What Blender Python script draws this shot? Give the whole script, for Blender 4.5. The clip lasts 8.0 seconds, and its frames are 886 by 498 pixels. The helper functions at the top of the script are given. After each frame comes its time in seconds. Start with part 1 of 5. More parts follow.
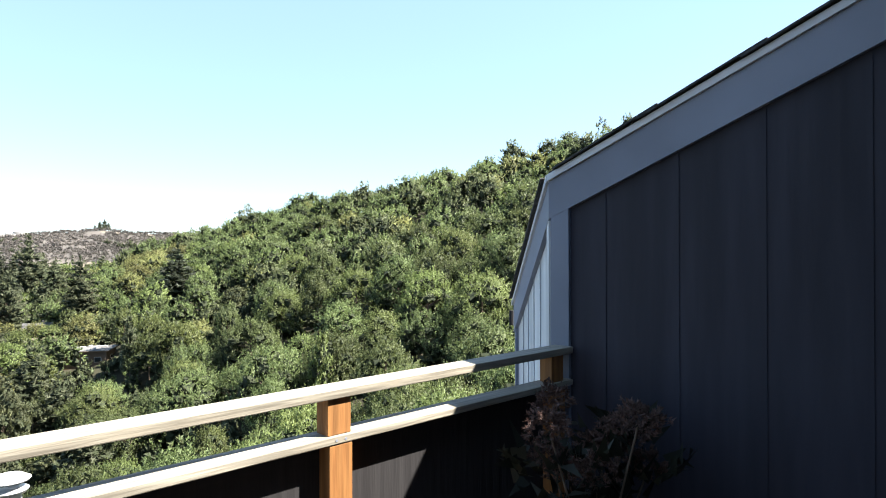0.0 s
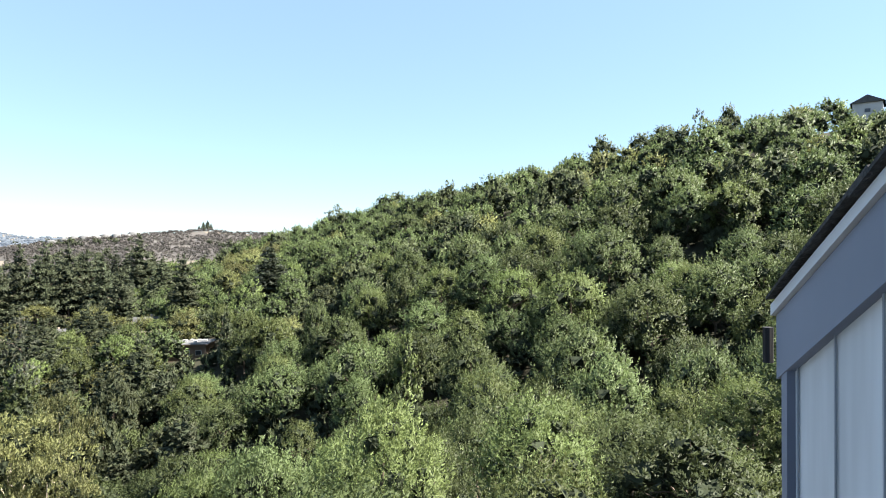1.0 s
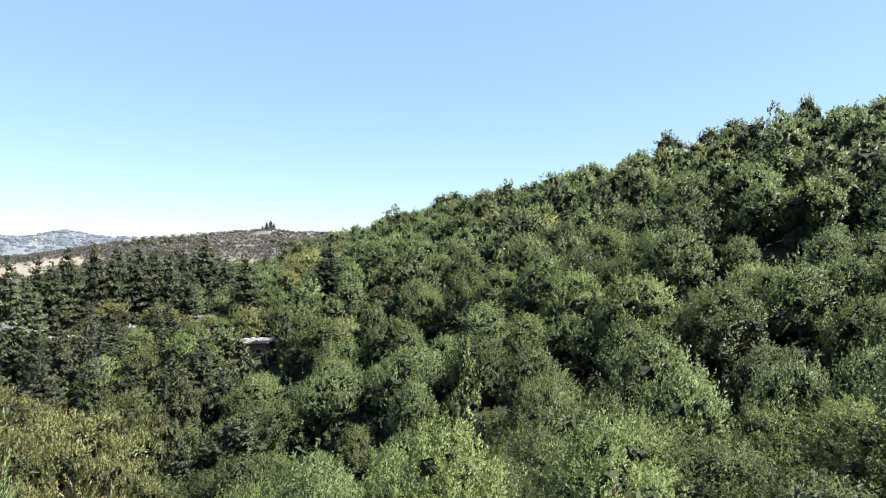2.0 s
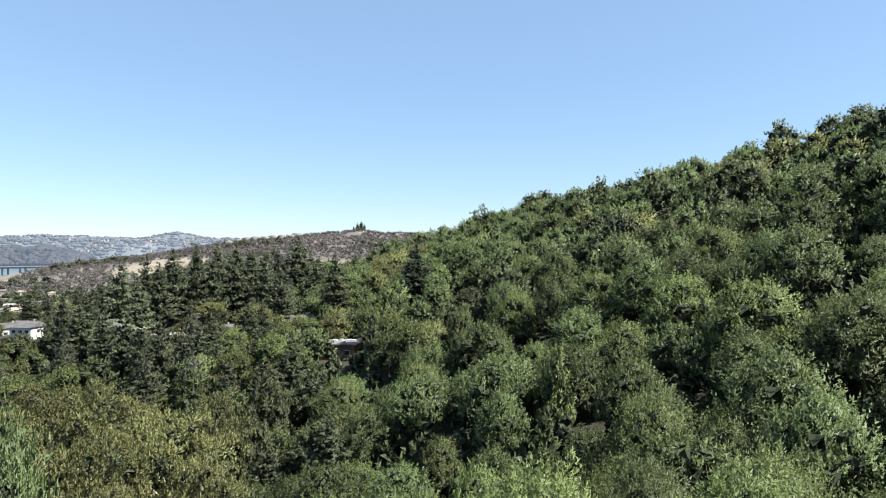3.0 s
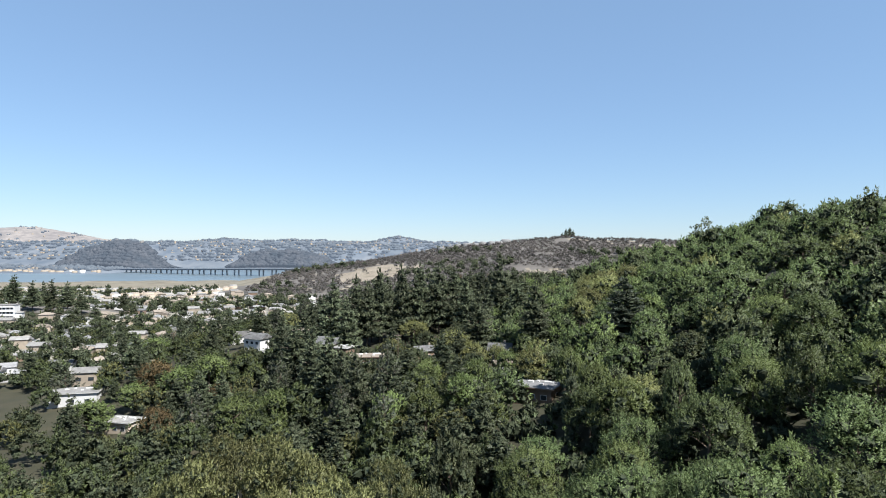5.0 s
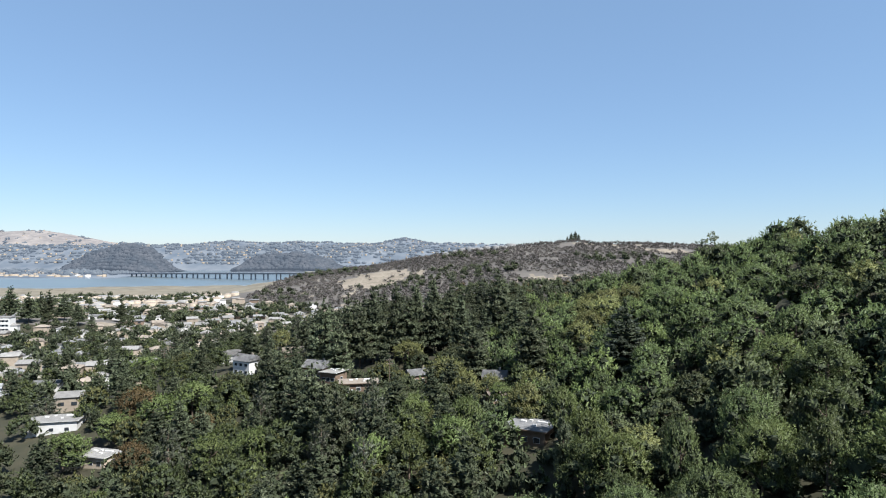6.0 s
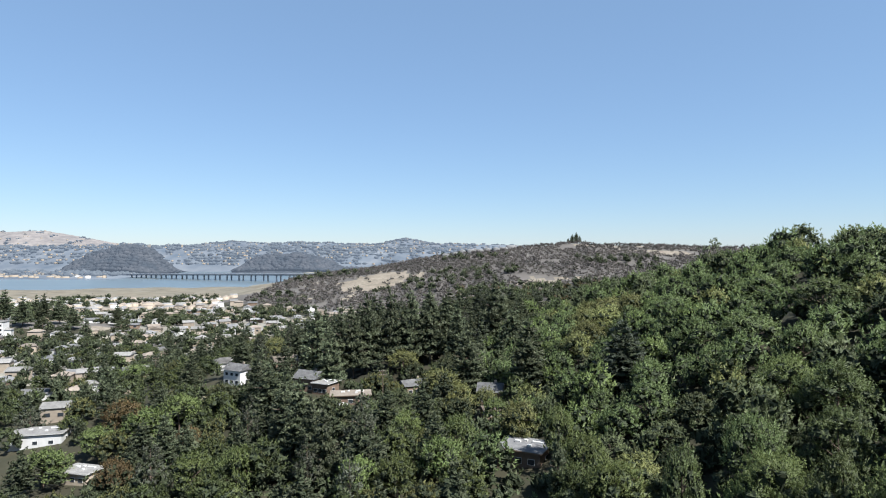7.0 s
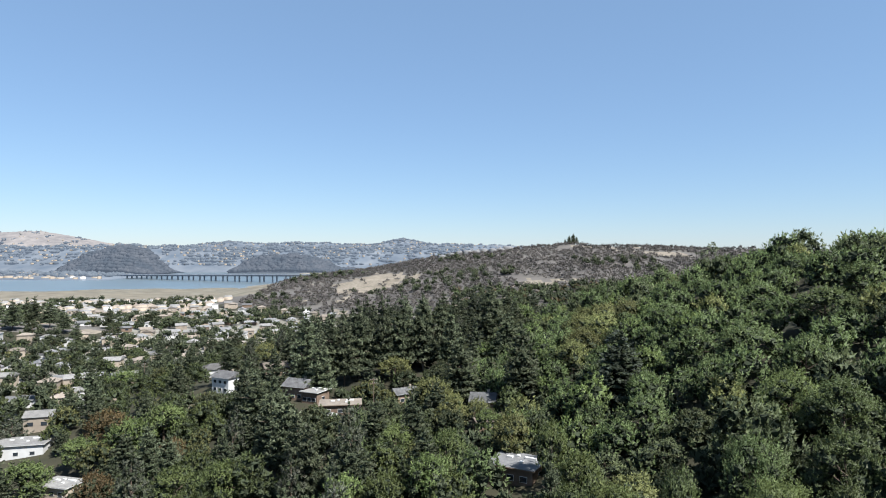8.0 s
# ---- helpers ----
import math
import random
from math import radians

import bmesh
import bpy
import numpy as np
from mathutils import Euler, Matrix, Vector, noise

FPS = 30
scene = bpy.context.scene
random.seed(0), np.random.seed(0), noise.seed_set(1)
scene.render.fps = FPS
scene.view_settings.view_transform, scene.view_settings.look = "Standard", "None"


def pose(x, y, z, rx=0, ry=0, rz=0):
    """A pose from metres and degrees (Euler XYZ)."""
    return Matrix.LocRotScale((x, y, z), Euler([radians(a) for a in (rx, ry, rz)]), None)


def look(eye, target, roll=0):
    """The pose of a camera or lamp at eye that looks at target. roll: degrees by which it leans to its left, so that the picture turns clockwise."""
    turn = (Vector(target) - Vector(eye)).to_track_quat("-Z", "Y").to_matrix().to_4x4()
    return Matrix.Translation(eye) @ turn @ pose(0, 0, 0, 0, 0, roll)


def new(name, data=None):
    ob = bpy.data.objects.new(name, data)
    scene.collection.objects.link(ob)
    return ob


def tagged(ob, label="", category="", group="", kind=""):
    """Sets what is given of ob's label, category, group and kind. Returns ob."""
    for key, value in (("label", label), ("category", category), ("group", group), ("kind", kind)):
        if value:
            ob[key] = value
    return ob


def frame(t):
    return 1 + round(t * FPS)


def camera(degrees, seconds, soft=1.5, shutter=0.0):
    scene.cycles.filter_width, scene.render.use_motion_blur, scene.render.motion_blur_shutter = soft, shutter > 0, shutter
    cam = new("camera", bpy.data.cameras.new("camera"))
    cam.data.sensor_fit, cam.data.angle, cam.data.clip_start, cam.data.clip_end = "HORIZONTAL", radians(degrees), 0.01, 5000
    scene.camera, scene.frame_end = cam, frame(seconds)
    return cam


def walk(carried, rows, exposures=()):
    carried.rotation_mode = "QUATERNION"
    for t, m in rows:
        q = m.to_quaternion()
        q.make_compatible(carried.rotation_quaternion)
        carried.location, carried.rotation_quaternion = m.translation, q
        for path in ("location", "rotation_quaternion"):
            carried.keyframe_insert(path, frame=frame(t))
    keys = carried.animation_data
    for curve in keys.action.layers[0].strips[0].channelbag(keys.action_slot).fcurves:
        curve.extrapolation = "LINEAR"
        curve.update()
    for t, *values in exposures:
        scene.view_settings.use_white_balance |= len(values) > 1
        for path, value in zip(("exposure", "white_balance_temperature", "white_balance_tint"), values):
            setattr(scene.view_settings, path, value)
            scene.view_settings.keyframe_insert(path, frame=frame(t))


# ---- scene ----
cam = camera(71.5, 8.0, 1.0)
PATH = [
    (0, (-0.154, 0.1, 1.309), (1.168, 1.601, 1.321), -0.1),
    (0.2, (0.066, 0.384, 1.284), (1.355, 1.914, 1.297), -0.1),
    (0.4, (0.282, 0.698, 1.251), (1.538, 2.255, 1.263), -0.1),
    (0.5, (0.382, 0.856, 1.231), (1.62, 2.427, 1.243), -0.0),
    (0.7, (0.583, 1.19, 1.204), (1.771, 2.799, 1.215), -0.2),
    (0.8, (0.742, 1.385, 1.18), (1.9, 3.015, 1.193), -0.0),
    (1, (1.072, 1.782, 1.149), (2.175, 3.451, 1.16), -0.0),
    (1.2, (1.365, 2.351, 1.192), (2.416, 4.053, 1.202), 0.0),
    (2.3, (2.844, 5.196, 1.465), (3.744, 6.982, 1.474), 0.1),
    (2.5, (3.144, 5.981, 1.451), (3.998, 7.789, 1.461), 0.1),
    (3, (4.375, 8.725, 1.752), (5.059, 10.605, 1.76), -0.0),
    (3.5, (5.452, 11.76, 2.52), (5.979, 13.689, 2.528), -0.0),
    (4, (6.702, 15.244, 3.899), (6.955, 17.228, 3.91), 0.0),
    (4.5, (7.991, 18.802, 5.942), (8.059, 20.801, 5.954), 0.0),
    (4.7, (8.68, 20.544, 6.946), (8.723, 22.544, 6.959), 0.1),
    (5.8, (14.273, 30.642, 14.5), (14.273, 32.642, 14.514), 0.2),
    (6, (14.813, 32.23, 15.616), (14.813, 34.23, 15.631), 0.0),
    (6.5, (16.115, 35.353, 17.38), (16.112, 37.352, 17.395), 0.0),
    (7, (17.06, 37.845, 18.247), (17.055, 39.845, 18.262), 0.0),
    (7.5, (17.823, 40.145, 19.154), (17.816, 42.145, 19.17), 0.1),
    (8, (18.716, 42.533, 20.035), (18.719, 44.533, 20.05), -0.0),
]
walk(cam, [(t, look(eye, target, roll)) for t, eye, target, roll in PATH],
     exposures=[(0, 2.5, 6550, 10), (0.5, 2.34, 6450, 10), (1.0, 2.22, 6450, 10), (2.5, 1.88, 6300, 10), (3.5, 1.65, 6150, 10), (4.5, 1.5, 6050, 10), (8.0, 1.37, 5950, 10)])

# ---- light ----
SUN_WAY = Vector((0.60, -0.50, 1.0)).normalized()
world = bpy.data.worlds.new("sky")
scene.world = world
world.use_nodes = True
wn = world.node_tree
sky = wn.nodes.new("ShaderNodeTexSky")
sky.sky_type, sky.sun_disc = "NISHITA", False
sky.sun_elevation = math.asin(SUN_WAY.z)
sky.sun_rotation = math.atan2(SUN_WAY.x, SUN_WAY.y)
sky.altitude, sky.air_density, sky.dust_density, sky.ozone_density = 60.0, 1.0, 0.12, 3.0
haze = wn.nodes.new("ShaderNodeMix")
haze.data_type = "RGBA"
haze.inputs["Factor"].default_value = 0.42
haze.inputs["B"].default_value = (2.9, 4.3, 6.0, 1)
wn.links.new(sky.outputs["Color"], haze.inputs["A"])
wn.links.new(haze.outputs["Result"], wn.nodes["Background"].inputs["Color"])
wn.nodes["Background"].inputs["Strength"].default_value = 0.051
sun_data = bpy.data.lights.new("sun", "SUN")
sun_data.energy, sun_data.angle, sun_data.color = 5.0, radians(0.53), (1.0, 0.94, 0.84)
sun = new("sun", sun_data)
sun.matrix_world = look(SUN_WAY * 100, (0, 0, 0))


# ---- materials ----
def material(name, base, other=None, scale=4.0, rough=0.8, bump=0.0, per="", spread=0.25, metal=0.0, detail=4.0, scale2=0.0, stretch=(1, 1, 1), through_light=0.0, spec=0.3, glow=0.0, glow_colour=(0.5, 0.6, 0.75)):
    """Two colours mixed by noise, varied piece by piece, with a fine bump."""
    m = bpy.data.materials.new(name)
    m.use_nodes = True
    nt = m.node_tree
    n, lk = nt.nodes, nt.links
    b = n["Principled BSDF"]
    b.inputs["Roughness"].default_value = rough
    b.inputs["Metallic"].default_value = metal
    b.inputs["Specular IOR Level"].default_value = spec
    tc = n.new("ShaderNodeNewGeometry" if per != "object" else "ShaderNodeTexCoord")
    src = tc.outputs["Position"] if per != "object" else tc.outputs["Object"]
    mp = n.new("ShaderNodeMapping")
    mp.inputs["Scale"].default_value = stretch
    lk.new(src, mp.inputs["Vector"])
    nz = n.new("ShaderNodeTexNoise")
    nz.inputs["Scale"].default_value, nz.inputs["Detail"].default_value = scale, detail
    lk.new(mp.outputs["Vector"], nz.inputs["Vector"])
    ramp = n.new("ShaderNodeMapRange")
    ramp.inputs["From Min"].default_value, ramp.inputs["From Max"].default_value = 0.3, 0.7
    lk.new(nz.outputs["Fac"], ramp.inputs["Value"])
    mix = n.new("ShaderNodeMix")
    mix.data_type = "RGBA"
    mix.inputs["A"].default_value, mix.inputs["B"].default_value = (*base, 1), (*(other or base), 1)
    lk.new(ramp.outputs["Result"], mix.inputs["Factor"])
    colour = mix.outputs["Result"]
    if scale2:
        nz2 = n.new("ShaderNodeTexNoise")
        nz2.inputs["Scale"].default_value, nz2.inputs["Detail"].default_value = scale2, 3.0
        lk.new(mp.outputs["Vector"], nz2.inputs["Vector"])
        hs2 = n.new("ShaderNodeHueSaturation")
        r2 = n.new("ShaderNodeMapRange")
        r2.inputs["From Min"].default_value, r2.inputs["From Max"].default_value = 0.3, 0.7
        r2.inputs["To Min"].default_value, r2.inputs["To Max"].default_value = 0.72, 1.25
        lk.new(nz2.outputs["Fac"], r2.inputs["Value"])
        lk.new(r2.outputs["Result"], hs2.inputs["Value"])
        lk.new(colour, hs2.inputs["Color"])
        colour = hs2.outputs["Color"]
    if per in ("island", "random"):
        if per == "island":
            rnd = n.new("ShaderNodeNewGeometry").outputs["Random Per Island"]
        else:
            rnd = n.new("ShaderNodeObjectInfo").outputs["Random"]
        hs = n.new("ShaderNodeHueSaturation")
        r1 = n.new("ShaderNodeMapRange")
        r1.inputs["To Min"].default_value, r1.inputs["To Max"].default_value = 1 - spread, 1 + spread
        lk.new(rnd, r1.inputs["Value"])
        lk.new(r1.outputs["Result"], hs.inputs["Value"])
        lk.new(colour, hs.inputs["Color"])
        colour = hs.outputs["Color"]
    lk.new(colour, b.inputs["Base Color"])
    if bump:
        bp = n.new("ShaderNodeBump")
        bp.inputs["Strength"].default_value = bump
        bp.inputs["Distance"].default_value = 0.02
        lk.new(nz.outputs["Fac"], bp.inputs["Height"])
        lk.new(bp.outputs["Normal"], b.inputs["Normal"])
    # faint emission that imitates distance haze on far materials
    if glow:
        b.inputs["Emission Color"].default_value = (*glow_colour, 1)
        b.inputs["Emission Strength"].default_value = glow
    if through_light:
        tr = n.new("ShaderNodeBsdfTranslucent")
        lk.new(colour, tr.inputs["Color"])
        ms = n.new("ShaderNodeMixShader")
        ms.inputs["Fac"].default_value = through_light
        lk.new(b.outputs["BSDF"], ms.inputs[1])
        lk.new(tr.outputs["BSDF"], ms.inputs[2])
        lk.new(ms.outputs["Shader"], n["Material Output"].inputs["Surface"])
    return m


def foliage(name, dark, light, spread=0.35):
    """Leaves: colour drifts from tree to tree and from clump to clump."""
    m = material(name, dark, light, scale=0.35, rough=0.55, per="island", spread=spread, through_light=0.4, spec=0.25, scale2=0.085)
    nt = m.node_tree
    n, lk = nt.nodes, nt.links
    b = n["Principled BSDF"]
    old = b.inputs["Base Color"].links[0].from_socket
    hs = n.new("ShaderNodeHueSaturation")
    oi = n.new("ShaderNodeObjectInfo")
    rv, rh = n.new("ShaderNodeMapRange"), n.new("ShaderNodeMapRange")
    rv.inputs["To Min"].default_value, rv.inputs["To Max"].default_value = 0.7, 1.3
    rh.inputs["To Min"].default_value, rh.inputs["To Max"].default_value = 0.488, 0.510
    lk.new(oi.outputs["Random"], rv.inputs["Value"])
    lk.new(oi.outputs["Random"], rh.inputs["Value"])
    lk.new(rv.outputs["Result"], hs.inputs["Value"])
    lk.new(rh.outputs["Result"], hs.inputs["Hue"])
    lk.new(old, hs.inputs["Color"])
    for node in n:
        if node.type == "BSDF_TRANSLUCENT":
            lk.new(hs.outputs["Color"], node.inputs["Color"])
    lk.new(hs.outputs["Color"], b.inputs["Base Color"])
    return m


LEAF = foliage("broad_leaves", (0.068, 0.091, 0.036), (0.104, 0.133, 0.053), spread=0.28)
LEAF_BRIGHT = foliage("young_leaves", (0.088, 0.114, 0.038), (0.126, 0.156, 0.057), spread=0.25)
LEAF_DARK = foliage("oak_leaves", (0.058, 0.071, 0.036), (0.098, 0.112, 0.054))
LEAF_PINE = foliage("pine_needles", (0.070, 0.085, 0.050), (0.122, 0.138, 0.080))
LEAF_FIR = foliage("fir_needles", (0.040, 0.050, 0.037), (0.066, 0.076, 0.055))
LEAF_GUM = foliage("gum_leaves", (0.092, 0.098, 0.038), (0.138, 0.140, 0.055))
LEAF_YELLOW = foliage("yellow_leaves", (0.114, 0.124, 0.046), (0.162, 0.167, 0.067))
LEAF_GREY = foliage("grey_leaves", (0.068, 0.075, 0.053), (0.110, 0.117, 0.085))
LEAF_RUST = foliage("rust_leaves", (0.083, 0.056, 0.027), (0.110, 0.082, 0.037))
# shade inside the crowns, painted as a dark green fill
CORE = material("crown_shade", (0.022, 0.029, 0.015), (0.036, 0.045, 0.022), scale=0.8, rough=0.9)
BARK = material("bark", (0.07, 0.05, 0.035), (0.14, 0.11, 0.085), scale=3, rough=0.9, bump=0.5)
BARK_PALE = material("pale_bark", (0.25, 0.21, 0.16), (0.4, 0.35, 0.28), scale=2, rough=0.85, bump=0.3)
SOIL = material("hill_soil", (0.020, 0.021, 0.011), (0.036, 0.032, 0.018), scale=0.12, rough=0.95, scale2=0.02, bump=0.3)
DRYHILL = material("dry_brush", (0.066, 0.061, 0.056), (0.110, 0.099, 0.088), scale=0.02, rough=0.95, scale2=0.006)
BRUSH = foliage("dry_brush_leaves", (0.070, 0.064, 0.061), (0.124, 0.112, 0.106))
BRUSH_GREEN = foliage("green_brush", (0.038, 0.041, 0.031), (0.066, 0.066, 0.052))
TAN = material("bare_slope", (0.135, 0.115, 0.088), (0.185, 0.16, 0.125), scale=0.05, rough=0.95, scale2=0.3)
REEDS = material("mud_flat", (0.140, 0.120, 0.088), (0.118, 0.108, 0.082), scale=0.01, rough=0.95, scale2=0.05)
ASPHALT = material("asphalt", (0.16, 0.155, 0.15), (0.22, 0.21, 0.205), scale=0.2, rough=0.9)
WATER = material("bay_water", (0.075, 0.098, 0.11), (0.10, 0.12, 0.125), scale=0.006, rough=0.3, spec=0.5, stretch=(1, 3, 1))
# distance haze is put into these four as bluish colour and a weak glow
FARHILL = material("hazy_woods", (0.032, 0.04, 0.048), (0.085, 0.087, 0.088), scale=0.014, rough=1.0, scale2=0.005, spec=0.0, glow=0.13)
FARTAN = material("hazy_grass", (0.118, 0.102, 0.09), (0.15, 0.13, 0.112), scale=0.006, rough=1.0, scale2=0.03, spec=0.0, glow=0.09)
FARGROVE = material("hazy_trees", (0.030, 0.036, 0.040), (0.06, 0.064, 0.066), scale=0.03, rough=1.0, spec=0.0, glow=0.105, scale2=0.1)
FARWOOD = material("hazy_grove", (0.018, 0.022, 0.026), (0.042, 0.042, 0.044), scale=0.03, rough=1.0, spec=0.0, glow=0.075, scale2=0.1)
WHITE = material("white_paint", (0.408, 0.404, 0.391), (0.476, 0.468, 0.459), scale=0.6, rough=0.6, per="random", spread=0.08)
CREAM = material("cream_stucco", (0.216, 0.180, 0.144), (0.288, 0.243, 0.189), scale=0.5, rough=0.9, per="random", spread=0.2)
BROWNWALL = material("brown_siding", (0.13, 0.09, 0.065), (0.18, 0.13, 0.095), scale=1.0, rough=0.85, per="random", spread=0.25)
ROOFGREY = material("grey_roof", (0.11, 0.11, 0.112), (0.17, 0.168, 0.166), scale=0.8, rough=0.9, per="random", spread=0.35, scale2=6)
ROOFPALE = material("pale_roof", (0.135, 0.130, 0.124), (0.195, 0.188, 0.178), scale=0.5, rough=0.85, per="random", spread=0.2, scale2=4)
ROOFTAN = material("tan_roof", (0.145, 0.122, 0.10), (0.20, 0.17, 0.14), scale=0.6, rough=0.9, per="random", spread=0.25, scale2=5)
GLASS = material("window_glass", (0.02, 0.024, 0.03), (0.03, 0.035, 0.04), scale=0.5, rough=0.08, spec=0.6)
CONCRETE = material("bridge_concrete", (0.26, 0.28, 0.31), (0.32, 0.34, 0.37), scale=0.1, rough=0.9)
# darker copy of the bridge concrete, with the underside's shade in its colour
GIRDER = material("bridge_girder", (0.14, 0.16, 0.19), (0.18, 0.20, 0.23), scale=0.1, rough=0.9)
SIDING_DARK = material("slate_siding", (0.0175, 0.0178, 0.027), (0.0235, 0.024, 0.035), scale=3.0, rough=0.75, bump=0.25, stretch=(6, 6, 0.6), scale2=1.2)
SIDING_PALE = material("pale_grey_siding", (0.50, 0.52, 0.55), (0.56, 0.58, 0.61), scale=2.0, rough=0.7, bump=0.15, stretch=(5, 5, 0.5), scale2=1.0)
TRIM = material("blue_grey_trim", (0.165, 0.184, 0.238), (0.19, 0.212, 0.272), scale=3.0, rough=0.6, bump=0.1, scale2=0.9)
TRIM_EDGE = material("pale_drip_edge", (0.50, 0.52, 0.56), (0.56, 0.58, 0.61), scale=3.0, rough=0.5)
SHINGLE = material("black_shingle", (0.03, 0.032, 0.034), (0.055, 0.056, 0.058), scale=60, rough=0.95, bump=0.6, per="random", spread=0.3)
SHINGLE_GREY = material("grey_shingle", (0.20, 0.21, 0.225), (0.29, 0.30, 0.315), scale=70, rough=0.95, bump=0.6, per="random", spread=0.22, scale2=3)
CEDAR = material("cedar_rail", (0.205, 0.185, 0.150), (0.250, 0.234, 0.198), scale=3.0, rough=0.7, bump=0.25, stretch=(0.8, 14, 14), scale2=5.0)
CEDAR_POST = material("cedar_post", (0.20, 0.085, 0.028), (0.27, 0.13, 0.045), scale=3.0, rough=0.65, bump=0.25, stretch=(14, 14, 0.8), scale2=4.0)
BATTEN = material("thin_batten", (0.26, 0.28, 0.31), (0.31, 0.33, 0.36), scale=3.0, rough=0.7)
PANEL = material("deck_panel", (0.016, 0.015, 0.017), (0.024, 0.023, 0.025), scale=4.0, rough=0.8, bump=0.3, stretch=(8, 8, 0.6))
BOARD = material("deck_board", (0.18, 0.12, 0.08), (0.25, 0.18, 0.12), scale=3.0, rough=0.8, bump=0.3, stretch=(1, 10, 10), per="random", spread=0.2)
GALV = material("galvanised_steel", (0.55, 0.55, 0.54), (0.66, 0.66, 0.65), scale=8.0, rough=0.4, metal=0.7)
TERRACOTTA = material("terracotta", (0.26, 0.12, 0.07), (0.32, 0.16, 0.10), scale=6.0, rough=0.85, bump=0.2)
BLOOM = material("dried_blooms", (0.075, 0.045, 0.04), (0.12, 0.075, 0.062), scale=20.0, rough=0.85, per="island", spread=0.35, through_light=0.2)
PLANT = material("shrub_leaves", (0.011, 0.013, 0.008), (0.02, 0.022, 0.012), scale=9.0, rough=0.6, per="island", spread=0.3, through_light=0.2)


# ---- building helpers ----
def mesh_of(name, verts, faces, mats, index=None, smooth=False, normals=None):
    """A mesh from arrays: verts (n, 3), faces (m, k) with k corners each, or a list of such arrays."""
    me = bpy.data.meshes.new(name)
    groups = faces if isinstance(faces, list) else [faces]
    groups = [np.asarray(g, np.int32) for g in groups if len(g)]
    verts = np.asarray(verts, np.float32)
    me.vertices.add(len(verts))
    me.vertices.foreach_set("co", verts.ravel())
    loops = np.concatenate([g.ravel() for g in groups])
    sizes = np.concatenate([np.full(len(g), g.shape[1], np.int32) for g in groups])
    me.loops.add(len(loops))
    me.loops.foreach_set("vertex_index", loops)
    me.polygons.add(len(sizes))
    me.polygons.foreach_set("loop_start", np.concatenate([[0], np.cumsum(sizes)[:-1]]).astype(np.int32))
    for m in mats:
        me.materials.append(m)
    if index is not None:
        me.polygons.foreach_set("material_index", np.asarray(index, np.int32))
    if smooth:
        me.polygons.foreach_set("use_smooth", np.ones(len(sizes), bool))
    me.update(calc_edges=True)
    if normals is not None:
        me.polygons.foreach_set("use_smooth", np.ones(len(sizes), bool))
        me.normals_split_custom_set_from_vertices(normals)
    return me


def part(name, bm, mat, parent=None, label="", m=None, smooth=False):
    """Links a bmesh, or a mesh, as one object under a thing or a part."""
    if isinstance(bm, bpy.types.Mesh):
        me = bm
    else:
        me = bpy.data.meshes.new(name)
        bmesh.ops.recalc_face_normals(bm, faces=bm.faces)
        bm.to_mesh(me)
        bm.free()
        me.materials.append(mat)
        if smooth:
            for p in me.polygons:
                p.use_smooth = True
    ob = new(name, me)
    ob.parent = parent
    if m is not None:
        ob.matrix_basis = m
    return tagged(ob, label)


def thing(name, m, label, category, group="", kind=""):
    ob = new(name)
    ob.empty_display_size = 0.3
    ob.matrix_basis = m
    return tagged(ob, label, category, group, kind)


def box(size, at=(0, 0, 0), bevel=0.0, bm=None, turn=None):
    """A bmesh box with rounded edges, centred at a place."""
    bm = bm or bmesh.new()
    m = Matrix.Translation(at) @ (turn or Matrix()) @ Matrix.Diagonal((*size, 1))
    got = bmesh.ops.create_cube(bm, size=1.0, matrix=m)
    if bevel:
        edges = list({e for v in got["verts"] for e in v.link_edges})
        bmesh.ops.bevel(bm, geom=edges, offset=bevel, segments=2, affect="EDGES", profile=0.5)
    return bm


def prism(points, depth_vec, bm=None):
    """A solid from a flat outline of points, pushed along a vector."""
    bm = bm or bmesh.new()
    a = [bm.verts.new(p) for p in points]
    b = [bm.verts.new(Vector(p) + Vector(depth_vec)) for p in points]
    bm.faces.new(a)
    bm.faces.new(b[::-1])
    for i in range(len(a)):
        j = (i + 1) % len(a)
        bm.faces.new((a[i], b[i], b[j], a[j]))
    return bm


def tube(path, radii, sides=8, bm=None, cap=True):
    """A round bar along a path of points, with a radius at each."""
    bm = bm or bmesh.new()
    rings = []
    for i, p in enumerate(path):
        p = Vector(p)
        d = (Vector(path[min(i + 1, len(path) - 1)]) - Vector(path[max(i - 1, 0)])).normalized()
        q = d.to_track_quat("Z", "Y")
        rings.append([bm.verts.new(p + q @ Vector((math.cos(a) * radii[i], math.sin(a) * radii[i], 0)))
                      for a in (2 * math.pi * k / sides for k in range(sides))])
    for r0, r1 in zip(rings, rings[1:]):
        for k in range(sides):
            bm.faces.new((r0[k], r0[(k + 1) % sides], r1[(k + 1) % sides], r1[k]))
    if cap:
        bm.faces.new(rings[0][::-1])
        bm.faces.new(rings[-1])
    return bm


